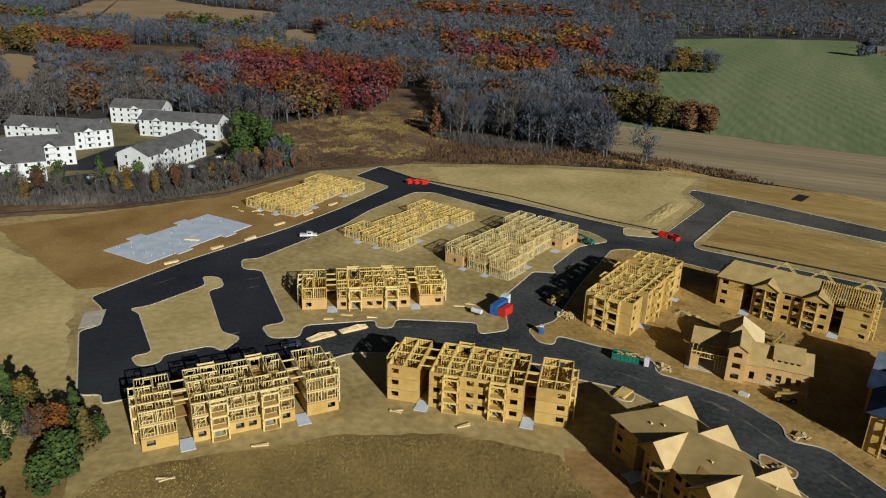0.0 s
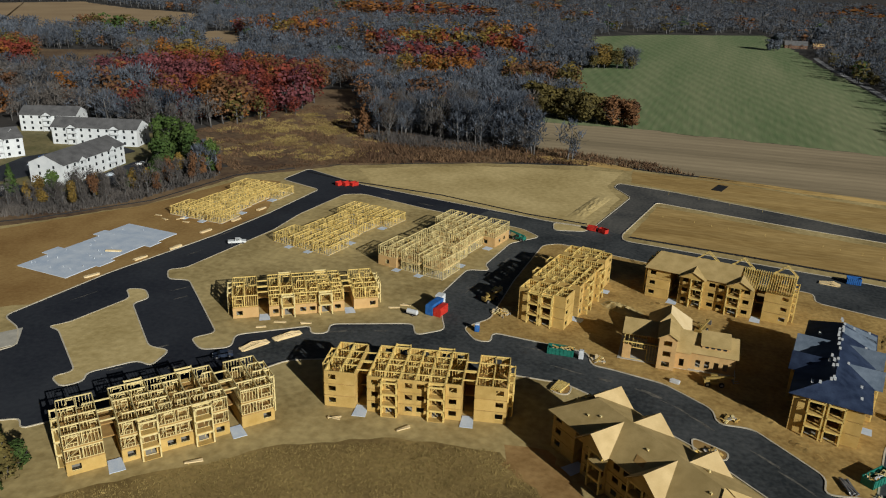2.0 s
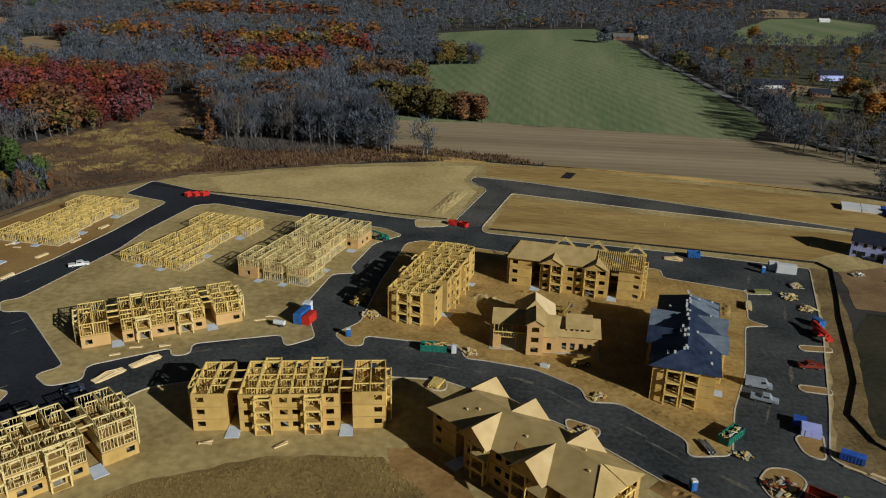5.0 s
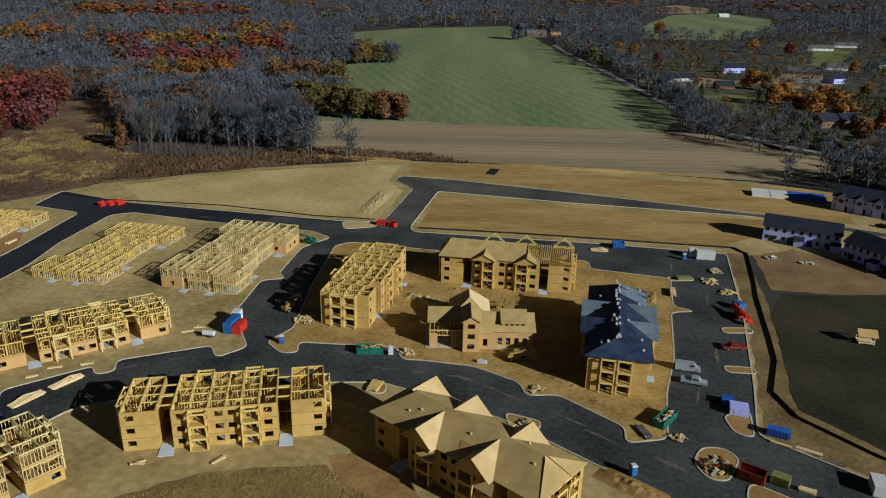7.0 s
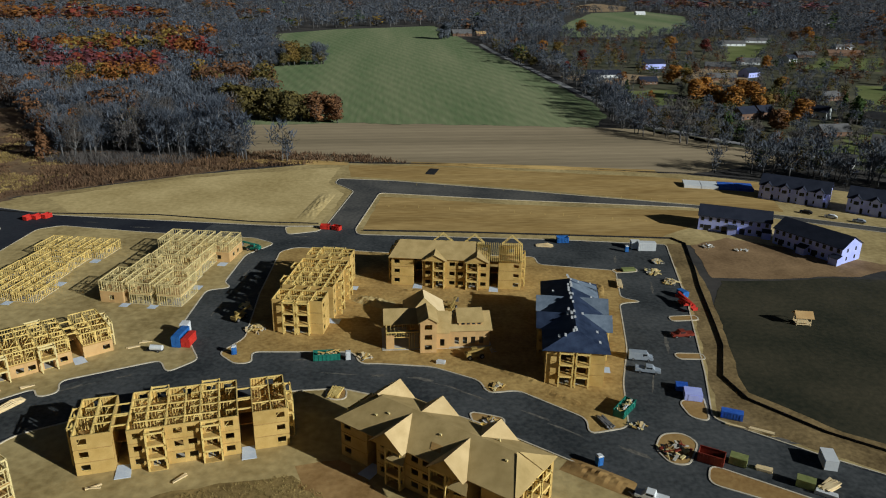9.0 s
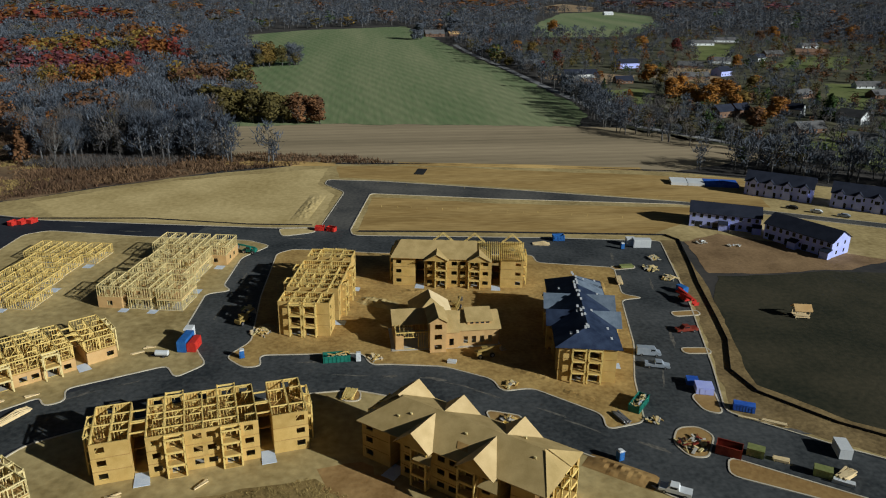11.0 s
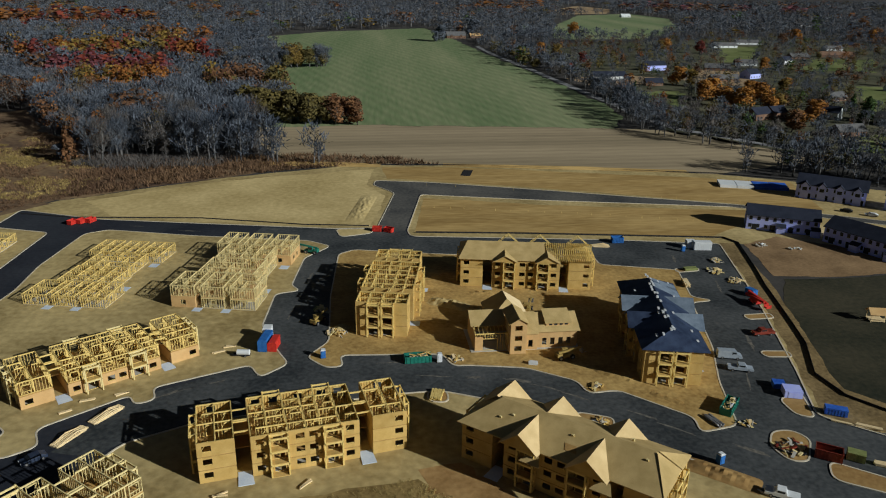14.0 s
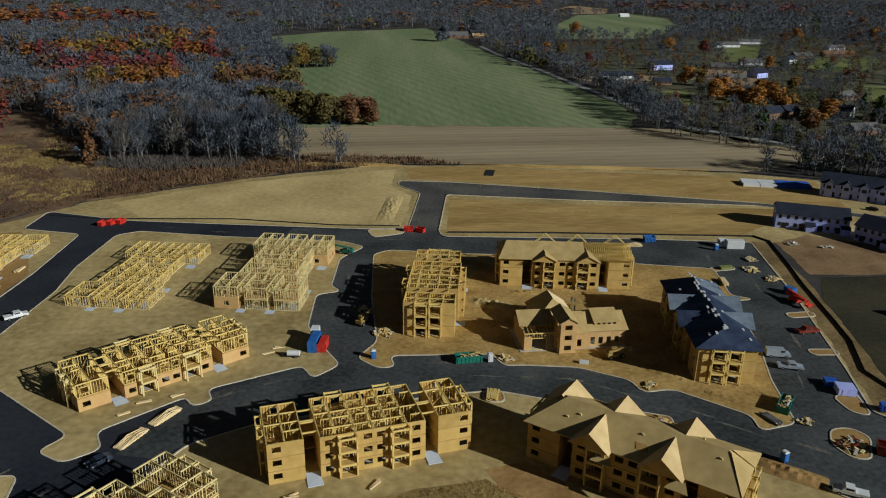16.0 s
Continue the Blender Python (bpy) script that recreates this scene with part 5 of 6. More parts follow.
part("chassis", Geo().box(-2.0, 2.0, -1.2, 1.2, 0.5, 1.3), M_RED, lift)
part("turret", Geo().box(-1.6, 1.4, -1.0, 1.0, 1.3, 2.4), M_RED, lift)
part("lower_boom", Geo().beam((-6.0, -0.4, 2.2), (4.5, -0.4, 2.9), 0.8, 0.9), M_RED, lift)
part("upper_boom", Geo().beam((4.5, 0.5, 2.0), (-5.5, 0.5, 2.7), 0.7, 0.8), M_RED, lift)
part("basket", Geo().box(-7.6, -6.0, -1.0, 1.0, 1.2, 1.35).box(-7.6, -7.5, -1.0, 1.0, 1.35, 2.4).box(-6.1, -6.0, -1.0, 1.0, 1.35, 2.4), M_RED, lift)
wheels(lift, [(u, s * 1.2) for u in (-1.5, 1.5) for s in (-1, 1)], 0.55, 0.4)
container(77.0, 194.5, 112, 3.0, 1.8, 1.9, M_BLUE, "blue machine beside the red boom lift")
tank = thing("fuel_tank", -66.2, 165.6, 0.14, -8, "white fuel tank lying on a small trailer", "fuel tank")
part("tank_body", Geo().tube((-1.5, 0, 1.0), (1.5, 0, 1.0), 0.7, 0.7, 14), M_WHITE, tank)
part("frame", Geo().box(-2.6, 1.6, -0.6, 0.6, 0.3, 0.42), M_DARK, tank)
wheels(tank, [(0.6, -0.75), (0.6, 0.75)], 0.32, 0.2)
debris_pile(-44.2, 176.5, "heap of soil and broken boards at the frame's corner", 40, 2.6, 1)
debris_pile(-49.8, 191.5, "heap of boards on the shaded street", 22, 1.8, 2, (M_OLIVE, M_PALE, M_CONC))
debris_pile(15.4, 145.6, "heap of pipes and waste on the kerbed nub", 18, 1.8, 5)
debris_pile(12.5, 131.8, "heap of waste on the kerbed nub", 18, 1.8, 6, (M_STEEL, M_CONC, M_OSB))
debris_pile(47.8, 120.2, "building waste on the round island", 34, 3.2, 7, (M_CONC, M_DARK, M_MAROON, M_PALE))
debris_pile(75.0, 213.0, "heap of boards along the lot edge", 34, 2.6, 8)
debris_pile(77.5, 205.0, "heap of boards along the lot edge", 34, 2.6, 9)
debris_pile(79.0, 222.0, "heap of boards along the lot edge", 26, 2.2, 10)
debris_pile(102.0, 236.0, "broken concrete on the dug soil", 14, 2.2, 11, (M_CONC, M_WHITE))
debris_pile(112.0, 232.0, "broken concrete on the dug soil", 12, 2.0, 12, (M_CONC, M_WHITE))
debris_pile(-15.0, 160.5, "loose boards beside the white toilet", 14, 1.8, 13)
debris_pile(43.0, 128.6, "scrap beside the teal dumpster", 14, 1.5, 14)
sheets = thing("tarp_rows", 122.5, 313.0, 0.02, -14, "long low stacks under white and blue tarps", "tarpaulin")
for k, m in enumerate((M_WHITE, M_WHITE, M_TARP, M_TARP)):
    part("tarp", Geo().slab([(k * 7.5, 0, 1.2), (k * 7.5 + 7.2, 0, 1.2), (k * 7.5 + 7.2, 8, 1.7), (k * 7.5, 8, 1.7)], 1.2), m, sheets)
hut = thing("play_hut", 103.5, 175.6, 0.0, -10, "small wooden hut with a pink-brown roof in the basin", "hut")
part("floor", Geo().box(-2, 2, -1.6, 1.6, 0.3, 0.5), M_NEWB, hut)
for u in (-1.8, 1.7):
    for v in (-1.5, 1.4):
        part("post", Geo().box(u, u + 0.15, v, v + 0.15, 0, 2.4), M_NEWB, hut)
part("rail", Geo().box(-1.9, 1.9, -1.6, -1.5, 0.9, 1.3), M_NEWB, hut)
part("roof", Geo().slab([(-2.4, -2, 2.4), (2.4, -2, 2.4), (2.4, 0, 3.8), (-2.4, 0, 3.8)], 0.12), M_OSBP, hut)
part("roof", Geo().slab([(-2.4, 2, 2.4), (-2.4, 0, 3.8), (2.4, 0, 3.8), (2.4, 2, 2.4)], 0.12), M_OSBP, hut)
box = thing("drain_box", 10.5, 342.5, 0.0, -15, "dark open drain box set in the verge", "drain")
part("pit", Geo().box(-2.2, 2.2, -5.5, 5.5, 0.0, 0.16), M_DARK, box)


# ---- heaped soil ----
def mound(x, y, angle, le, wi, h, material, label):
    r, g, n = random.Random(int(x * 7 + y)), Geo(), 18
    for i in range(n + 1):
        for j in range(n + 1):
            u, v = 2 * i / n - 1, 2 * j / n - 1
            z = h * max(0.0, 1 - u * u) * max(0.0, 1 - v * v) * (0.75 + 0.5 * noise.noise((x + u * le * 0.4, y + v * wi * 0.4, 1.0)))
            g.v.append((u * le / 2, v * wi / 2, z))
    g.f = [(i * (n + 1) + j, (i + 1) * (n + 1) + j, (i + 1) * (n + 1) + j + 1, i * (n + 1) + j + 1) for i in range(n) for j in range(n)]
    ob = tagged(new("soil_mound", g.mesh("soil_mound", material)), label, "soil mound")
    ob.matrix_world = pose(x, y, 0.02, 0, 0, angle)


mound(-38.6, 288, 80, 40, 7, 0.7, M_STRAW, "low straw-covered berm beside the new road")
mound(-13.5, 193, -30, 13, 6, 1.5, M_SOIL, "heap of tan soil beside the tall frame")
mound(-43.6, 178.5, 60, 7, 4.5, 1.1, M_SOIL, "heap of tan soil at the street corner")
mound(-60, 362, -5, 60, 8, 1.3, M_OCHRE, "low soil bank along the field")
mound(60, 351, -8, 120, 6, 1.0, M_OCHRE, "low soil bank along the field")
mound(30.5, 113.0, -38, 14, 5, 0.9, M_CLAY, "churned orange soil bank at the street")
mound(9, 93, -42, 30, 6, 0.7, M_CLAY, "churned orange soil bank before the roofed building")
for x, y, a, le, wi, h in ((22, 150, -38, 14, 3.0, 0.6), (30, 140, -40, 9, 2.6, 0.6), (48, 176, 78, 16, 2.6, 0.5), (54, 200, 78, 12, 2.6, 0.5), (-2, 200, -12, 10, 4.0, 0.8)):
    mound(x, y, a, le, wi, h, M_CHURN, "low ridge of churned orange soil on the plot")
pad = tagged(new("concrete_pad", Geo().prism([(-157, 114.5), (-154, 119), (-148, 112), (-151, 107.6)], 0.0, 0.1).mesh("concrete_pad", M_CONC)), "pale concrete pad at the parking lot corner", "slab")


# ---- silt fences and stakes ----
def silt_fence(pts, label, h=0.75):
    top = thing("silt_fence", pts[0][0], pts[0][1], 0, 0, label, "fence")
    ox, oy = pts[0]
    for a, b in zip(pts, pts[1:]):
        p, q = (a[0] - ox, a[1] - oy), (b[0] - ox, b[1] - oy)
        d = math.dist(p, q)
        part("fabric", Geo().run(p, q, 0, d, -0.03, 0.03, 0.0, h), M_DARK, top)
        for k in range(int(d / 3) + 1):
            part("post", Geo().run(p, q, k * 3.0, k * 3.0 + 0.07, 0.04, 0.12, 0, h + 0.06), M_DARK, top)


silt_fence([(-168, 285), (-148, 279.5), (-99, 276.5), (-60, 267), (-36, 264.5)], "black silt fence along the far street", 0.45)
silt_fence([(-19, 256), (20, 253), (60, 248.5), (92, 245), (95, 239), (89, 215), (85, 201), (79, 175), (76, 163), (69.5, 148), (71, 138), (82, 124.5), (112, 101)], "black silt fence round the drainage basin", 0.62)
silt_fence([(-252, 154), (-222, 184), (-200, 219), (-193, 266), (-176, 288)], "black silt fence at the edge of the woods", 0.4)
silt_fence([(-36, 361), (7, 358), (60, 350), (132, 338), (170, 322)], "black silt fence along the stubble field", 0.5)
rs = random.Random(8)
for k in range(23):
    x = -10 + k * 6.2
    for y in (-0.24 * x + 316.5, -0.17 * x + 297.5 - 0.0006 * x * x):
        if k % 2 == 0 or y < 300:
            st = tagged(new("stake", Geo().box(-0.03, 0.03, -0.02, 0.02, 0, 0.9).mesh("stake", M_STUD)), "pale wooden survey stake beside the new road", "stake", "survey stakes")
            st.matrix_world = pose(x + rs.uniform(-0.5, 0.5), y + rs.uniform(-0.4, 0.4) + (2.2 if y > 300 + x * -0.2 else -13.0), 0, 0, rs.uniform(-4, 4), 0)


# ---- trees ----
def tri(geo):
    v = np.array(geo.v, float).reshape(-1, 3)
    f = [(p[0], p[i], p[i + 1]) for p in geo.f for i in range(1, len(p) - 1)]
    return v, np.array(f, int).reshape(-1, 3)


def leaf_cloud(r, centres, radii, n, size):
    """Small leaf clumps as bent squares on and in the lobes of a crown."""
    c = r.integers(0, len(centres), n)
    d = r.normal(size=(n, 3))
    d /= np.linalg.norm(d, axis=1)[:, None]
    p = centres[c] + d * (radii[c] * (0.76 + 0.29 * r.random(n)))[:, None]
    lie = d + r.normal(size=(n, 3)) * 0.38
    a = np.cross(lie, r.normal(size=(n, 3)))
    a /= np.linalg.norm(a, axis=1)[:, None] + 1e-6
    b = np.cross(lie, a)
    b /= np.linalg.norm(b, axis=1)[:, None] + 1e-6
    s = (size * (0.55 + 0.8 * r.random(n)))[:, None]
    v = np.stack([p - a * s, p - b * s * 0.8, p + a * s + d * s * 0.3, p + b * s * 0.8], 1).reshape(-1, 3)
    k = np.arange(n)[:, None] * 4
    return v, np.concatenate([k + [[0, 1, 2]], k + [[0, 2, 3]]])


def twig_cloud(r, centres, radii, n, length, width):
    c = r.integers(0, len(centres), n)
    d = r.normal(size=(n, 3))
    d /= np.linalg.norm(d, axis=1)[:, None]
    p = centres[c] + d * (radii[c] * (0.3 + 0.6 * r.random(n)))[:, None]
    e = d * 0.6 + np.array([0, 0, 0.9]) + r.normal(size=(n, 3)) * 0.45
    e /= np.linalg.norm(e, axis=1)[:, None]
    s = np.cross(e, d + r.normal(size=(n, 3)) * 0.4)
    s /= np.linalg.norm(s, axis=1)[:, None] + 1e-6
    le = (length * (0.6 + 0.8 * r.random(n)))[:, None]
    v = np.stack([p - s * width, p + s * width, p + e * le], 1).reshape(-1, 3)
    return v, np.arange(n * 3).reshape(-1, 3)


def tree_shape(kind, seed, detail):
    """Trunk with limbs, and crown, of a tree about 1 tall scaled to 20 m; kind: leafy, bare, conifer, shrub."""
    r = np.random.default_rng(seed)
    g = Geo()
    n = 7 if detail > 1 else 4 if detail > 0.4 else 3
    if kind == "conifer":
        g.tube((0, 0, 0), (0, 0, 18), 0.35, 0.08, n)
        z = np.linspace(3, 19, 9)
        cen = np.stack([r.normal(size=9) * 0.4, r.normal(size=9) * 0.4, z], 1)
        rad = (20.5 - z) * 0.26
        v, f = leaf_cloud(r, cen, rad, int(190 * detail), 0.75)
        return tri(g), (v, f)
    top = 13 if kind == "bare" else 10
    lean = r.normal(size=2) * 0.5
    g.tube((0, 0, 0), (lean[0], lean[1], top * 0.6), 0.38, 0.26, n)
    g.tube((lean[0], lean[1], top * 0.6), (lean[0] * 1.5, lean[1] * 1.5, top * 1.15), 0.26, 0.1, n)
    tips = []
    for k in range(0 if detail < 0.25 else 2 if detail < 0.4 else 5 if detail < 1 else 9):
        a, z0 = k * 2.4 + r.random(), top * (0.15 + 0.75 * r.random())
        d, up = 2.0 + 2.6 * r.random(), 2.6 + 3.6 * r.random()
        e = (lean[0] + d * math.cos(a), lean[1] + d * math.sin(a), z0 + up)
        g.tube((lean[0], lean[1], z0), e, 0.16, 0.05, 3)
        tips.append(e)
        if detail >= 1:
            for q in range(2):
                h = (e[0] + r.normal() * 1.3, e[1] + r.normal() * 1.3, e[2] + 1.5 + 1.5 * r.random())
                m = tuple(0.5 * (lean[i] if i < 2 else z0) + 0.5 * e[i] for i in range(3))
                g.tube(m, h, 0.08, 0.03, 3)
                tips.append(h)
    if kind == "bare":
        m = 9
        a, q = r.random(m) * 6.28, 3.0 * r.random(m) ** 0.5
        cen = np.concatenate([np.stack([q * np.cos(a), q * np.sin(a), 4.0 + 12.5 * r.random(m)], 1), np.array(tips[:6]).reshape(-1, 3), [(lean[0], lean[1], 16.0)]])
        v, f = twig_cloud(r, cen, 1.7 + 1.2 * r.random(len(cen)), int(300 * detail), 2.3, 0.10 if detail >= 1 else 0.22 if detail > 0.5 else 0.36)
    else:
        m = 13
        a = r.random(m) * 6.28
        cen = np.stack([3.1 * np.cos(a) * r.random(m) ** 0.5, 3.1 * np.sin(a) * r.random(m) ** 0.5, 3.4 + 12.6 * r.random(m)], 1)
        cen[0], cen[1] = (0, 0, 16.3), (0, 0, 9.0)
        v, f = leaf_cloud(r, cen, 2.0 + 1.7 * r.random(m), int(380 * detail), 0.66 if detail > 1 else 0.58 / detail ** 0.42)
    return tri(g), (v, f)


def tri_mesh(name, v, f, mats, index=None):
    me = bpy.data.meshes.new(name)
    me.vertices.add(len(v))
    me.vertices.foreach_set("co", np.ascontiguousarray(v, np.float32).ravel())
    me.loops.add(len(f) * 3)
    me.loops.foreach_set("vertex_index", np.ascontiguousarray(f, np.int32).ravel())
    me.polygons.add(len(f))
    me.polygons.foreach_set("loop_start", np.arange(len(f), dtype=np.int32) * 3)
    for m in mats:
        me.materials.append(m)
    if index is not None:
        me.polygons.foreach_set("material_index", np.ascontiguousarray(index, np.int32))
    me.update(calc_edges=True)
    return me


PROTO = {}
def tree(x, y, h, kind, leaf, label, group, wide=1.0, variant=0, name="tree"):
    """A tree that stands by itself: trunk and crown, about h metres tall."""
    key = (kind, leaf.name, variant)
    if key not in PROTO:
        t, c = tree_shape(kind, 100 + variant * 7 + len(leaf.name), 3.4 if kind != "bare" else 2.4)
        PROTO[key] = (tri_mesh("trunk", *t, [M_BARK]), tri_mesh("crown", *c, [leaf]))
    top = thing(name, x, y, 0, 0, label, "tree", group)
    k = h / 19.0
    top.matrix_world = pose(x, y, -0.05, 0, 0, (x * 37 + y * 91) % 360) @ Matrix.Diagonal((k * wide, k * wide, k, 1))
    for nm, me in zip(("trunk", "crown"), PROTO[key]):
        ob = new(nm, me)
        ob.parent = top
    return top


rt = random.Random(77)
# bare clump at the meadow's edge, golden clump and tall russet tree
for k in range(34):
    t = rt.random()
    x, y = -172 + 78 * t + rt.uniform(-6, 6), 366 + 14 * math.sin(t * 5) + rt.uniform(0, 60) * (0.5 + t * 0.6)
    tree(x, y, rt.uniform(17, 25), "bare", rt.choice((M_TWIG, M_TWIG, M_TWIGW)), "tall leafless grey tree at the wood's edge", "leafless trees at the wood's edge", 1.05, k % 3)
for k in range(26):
    t = k / 25
    tree(-112 + 70 * t + rt.uniform(-3, 3), 476 - 10 * t + rt.uniform(-3, 14), rt.uniform(18, 23) * (1.05 - 0.35 * t), "leafy", M_LOLV if k < 18 else M_LRUS, "rounded olive-gold tree at the field's edge", "golden trees at the field's edge", 1.35, k % 3)
for k in range(8):
    tree(-104 - rt.uniform(0, 30), 440 + rt.uniform(0, 30), rt.uniform(13, 18), "leafy", M_LRUS, "russet tree at the wood's edge", "golden trees at the field's edge", 1.1, k % 3)
for k in range(44):
    t = rt.random()
    gold = 0.62 < t < 0.8
    tree(-172 + 92 * t, 728 + 60 * t + rt.uniform(0, 46) * (1.1 - t), rt.uniform(15, 22) * (1.15 if gold else 1.0), "leafy" if gold or k % 6 == 0 else "bare", M_LGLD if gold else M_LOLV if k % 6 == 0 else M_TWIG, "%s tree in a spit into the green field" % ("golden" if gold else "olive" if k % 6 == 0 else "leafless grey"), "trees on the field spit", 1.35, k % 3)
tree(-180, 369, 17, "conifer", M_LRUS, "tall russet conical tree alone in the meadow", "", 1.15, 0)
tree(-186, 372, 9, "leafy", M_TWIG, "grey bush beside the russet tree", "", 1.3, 1)
# dark pines beside the apartment houses
for k, (x, y) in enumerate(((-257, 292), (-250, 286), (-243, 284), (-236, 280), (-228, 278), (-222, 273), (-214, 268), (-206, 266), (-230, 262), (-236, 268), (-226, 255), (-219, 250), (-228, 210), (-234, 205), (-262, 190), (-256, 205), (-272, 176), (-263, 181), (-218, 228), (-212, 236))):
    tree(x, y, rt.uniform(13, 19) if k < 12 else rt.uniform(8, 12), "leafy" if k % 3 else "conifer", M_LGRN, "dark green pine beside the apartment houses", "pines by the apartment houses", 1.05, k % 3, "pine")
for k in range(70):
    t = rt.random()
    i = t * 4
    line = ((-266, 160), (-243, 176), (-216, 196), (-203, 220), (-196, 262))
    a, b = line[min(3, int(i))], line[min(3, int(i)) + 1]
    w = i - min(3, int(i))
    x, y = a[0] + (b[0] - a[0]) * w - rt.uniform(2, 15), a[1] + (b[1] - a[1]) * w + rt.uniform(0, 9)
    tree(x, y, rt.uniform(8, 12.5), "bare" if k % 4 else "leafy", M_TWIGW if k % 4 else (M_LRUS if k % 8 else M_LGLD), "thin young tree in the belt along the site", "young trees along the site", 0.8, k % 3)
# tree row along the lane beside the green field
for k in range(80):
    t = k / 79 * 4
    line = ((120, 1000), (132, 784), (145, 602), (154, 480), (205, 385))
    i = min(3, int(t))
    a, b = line[i], line[i + 1]
    x, y = a[0] + (b[0] - a[0]) * (t - i) + rt.uniform(6, 20), a[1] + (b[1] - a[1]) * (t - i) + rt.uniform(-5, 5)
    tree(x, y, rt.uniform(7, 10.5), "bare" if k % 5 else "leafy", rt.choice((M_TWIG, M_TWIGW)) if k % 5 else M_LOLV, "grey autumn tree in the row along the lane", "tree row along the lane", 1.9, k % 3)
MAPLES = ((240, 656, 17, M_MAPLE), (250, 648, 15, M_LGLD), (226, 566, 16, M_MAPLE), (236, 572, 17, M_MAPLE), (230, 538, 15, M_MAPLE), (240, 528, 16, M_MAPLE), (254, 552, 18, M_MAPLE), (262, 545, 17, M_MAPLE), (243, 498, 14, M_MAPLE), (252, 505, 15, M_LGLD), (228, 440, 14, M_LRUS), (234, 446, 13, M_MAPLE), (259, 470, 16, M_MAPLE), (264, 478, 15, M_LRUS), (394, 959, 17, M_LRED), (658, 1193, 20, M_MAPLE), (364, 999, 17, M_MAPLE), (352, 990, 15, M_LGLD), (317, 611, 12, M_LGLD), (322, 618, 12, M_MAPLE), (390, 784, 13, M_MAPLE), (809, 1213, 22, M_LRUS), (790, 1190, 20, M_MAPLE), (165, 745, 10, M_LRED), (203, 833, 13, M_LRED), (310, 1279, 22, M_MAPLE), (597, 1126, 17, M_LRUS), (954, 1464, 24, M_LRUS), (188, 900, 16, M_LGLD), (176, 930, 15, M_MAPLE))
for k, (x, y, h, leaf) in enumerate(MAPLES):
    tree(x, y, h, "leafy", leaf, "%s autumn maple in the village" % ("orange" if leaf is M_MAPLE else "golden" if leaf is M_LGLD else "red" if leaf is M_LRED else "russet"), "autumn maples in the village", 1.75, k % 3, "maple")
for k, (x, y, h) in enumerate(((299, 472, 17), (304, 480, 15), (187, 615, 9), (206, 350, 10), (222, 356, 9), (176, 352, 8), (320, 520, 12))):
    tree(x, y, h, "leafy" if k % 2 else "conifer", M_LGRN, "dark evergreen beside a village house", "evergreens in the village", 1.4, k % 3)
for x, y, h in ((68, 1120, 24), (72, 1128, 20), (62, 1116, 16), (130, 1230, 28)):
    tree(x, y, h, "leafy", M_TWIG, "dark round tree beside the farmhouse", "", 1.5, 1)
# grove at the site's front corner
for k in range(46):
    x, y = rt.uniform(-142, -97), rt.uniform(44, 78)
    if x > -108 and y > 68:
        continue
    kind, leaf = rt.choice((("leafy", M_LGRN), ("leafy", M_LOLV), ("leafy", M_LGRN), ("bare", M_TWIGW), ("conifer", M_LGRN)))
    tree(x, y, rt.uniform(5, 9.5), kind, leaf, "low green thicket tree at the site corner", "thicket at the site corner", 1.5, k % 3)
for x, y, h, kind, leaf in ((-122, 67, 11, "bare", M_PALE), (-113.5, 73, 9, "leafy", M_LORG), (-111, 71.5, 8.5, "leafy", M_LORG), (-118, 72.5, 7.5, "leafy", M_LRUS), (-127, 76, 9, "leafy", M_LGLD), (-131, 75, 11, "conifer", M_LGRN), (-107.5, 74.5, 9, "conifer", M_LOLV), (-115, 78, 9, "conifer", M_LGRN)):
    tree(x, y, h, kind, leaf, "small autumn tree standing out of the thicket" if kind != "bare" else "pale forked leafless tree above the thicket", "thicket at the site corner", 1.2, 1)


# woods
def inside(p, poly):
    x, y, c = p[0], p[1], False
    for i in range(len(poly)):
        (x0, y0), (x1, y1) = poly[i - 1], poly[i]
        if (y0 > y) != (y1 > y) and x < (x1 - x0) * (y - y0) / (y1 - y0) + x0:
            c = not c
    return c


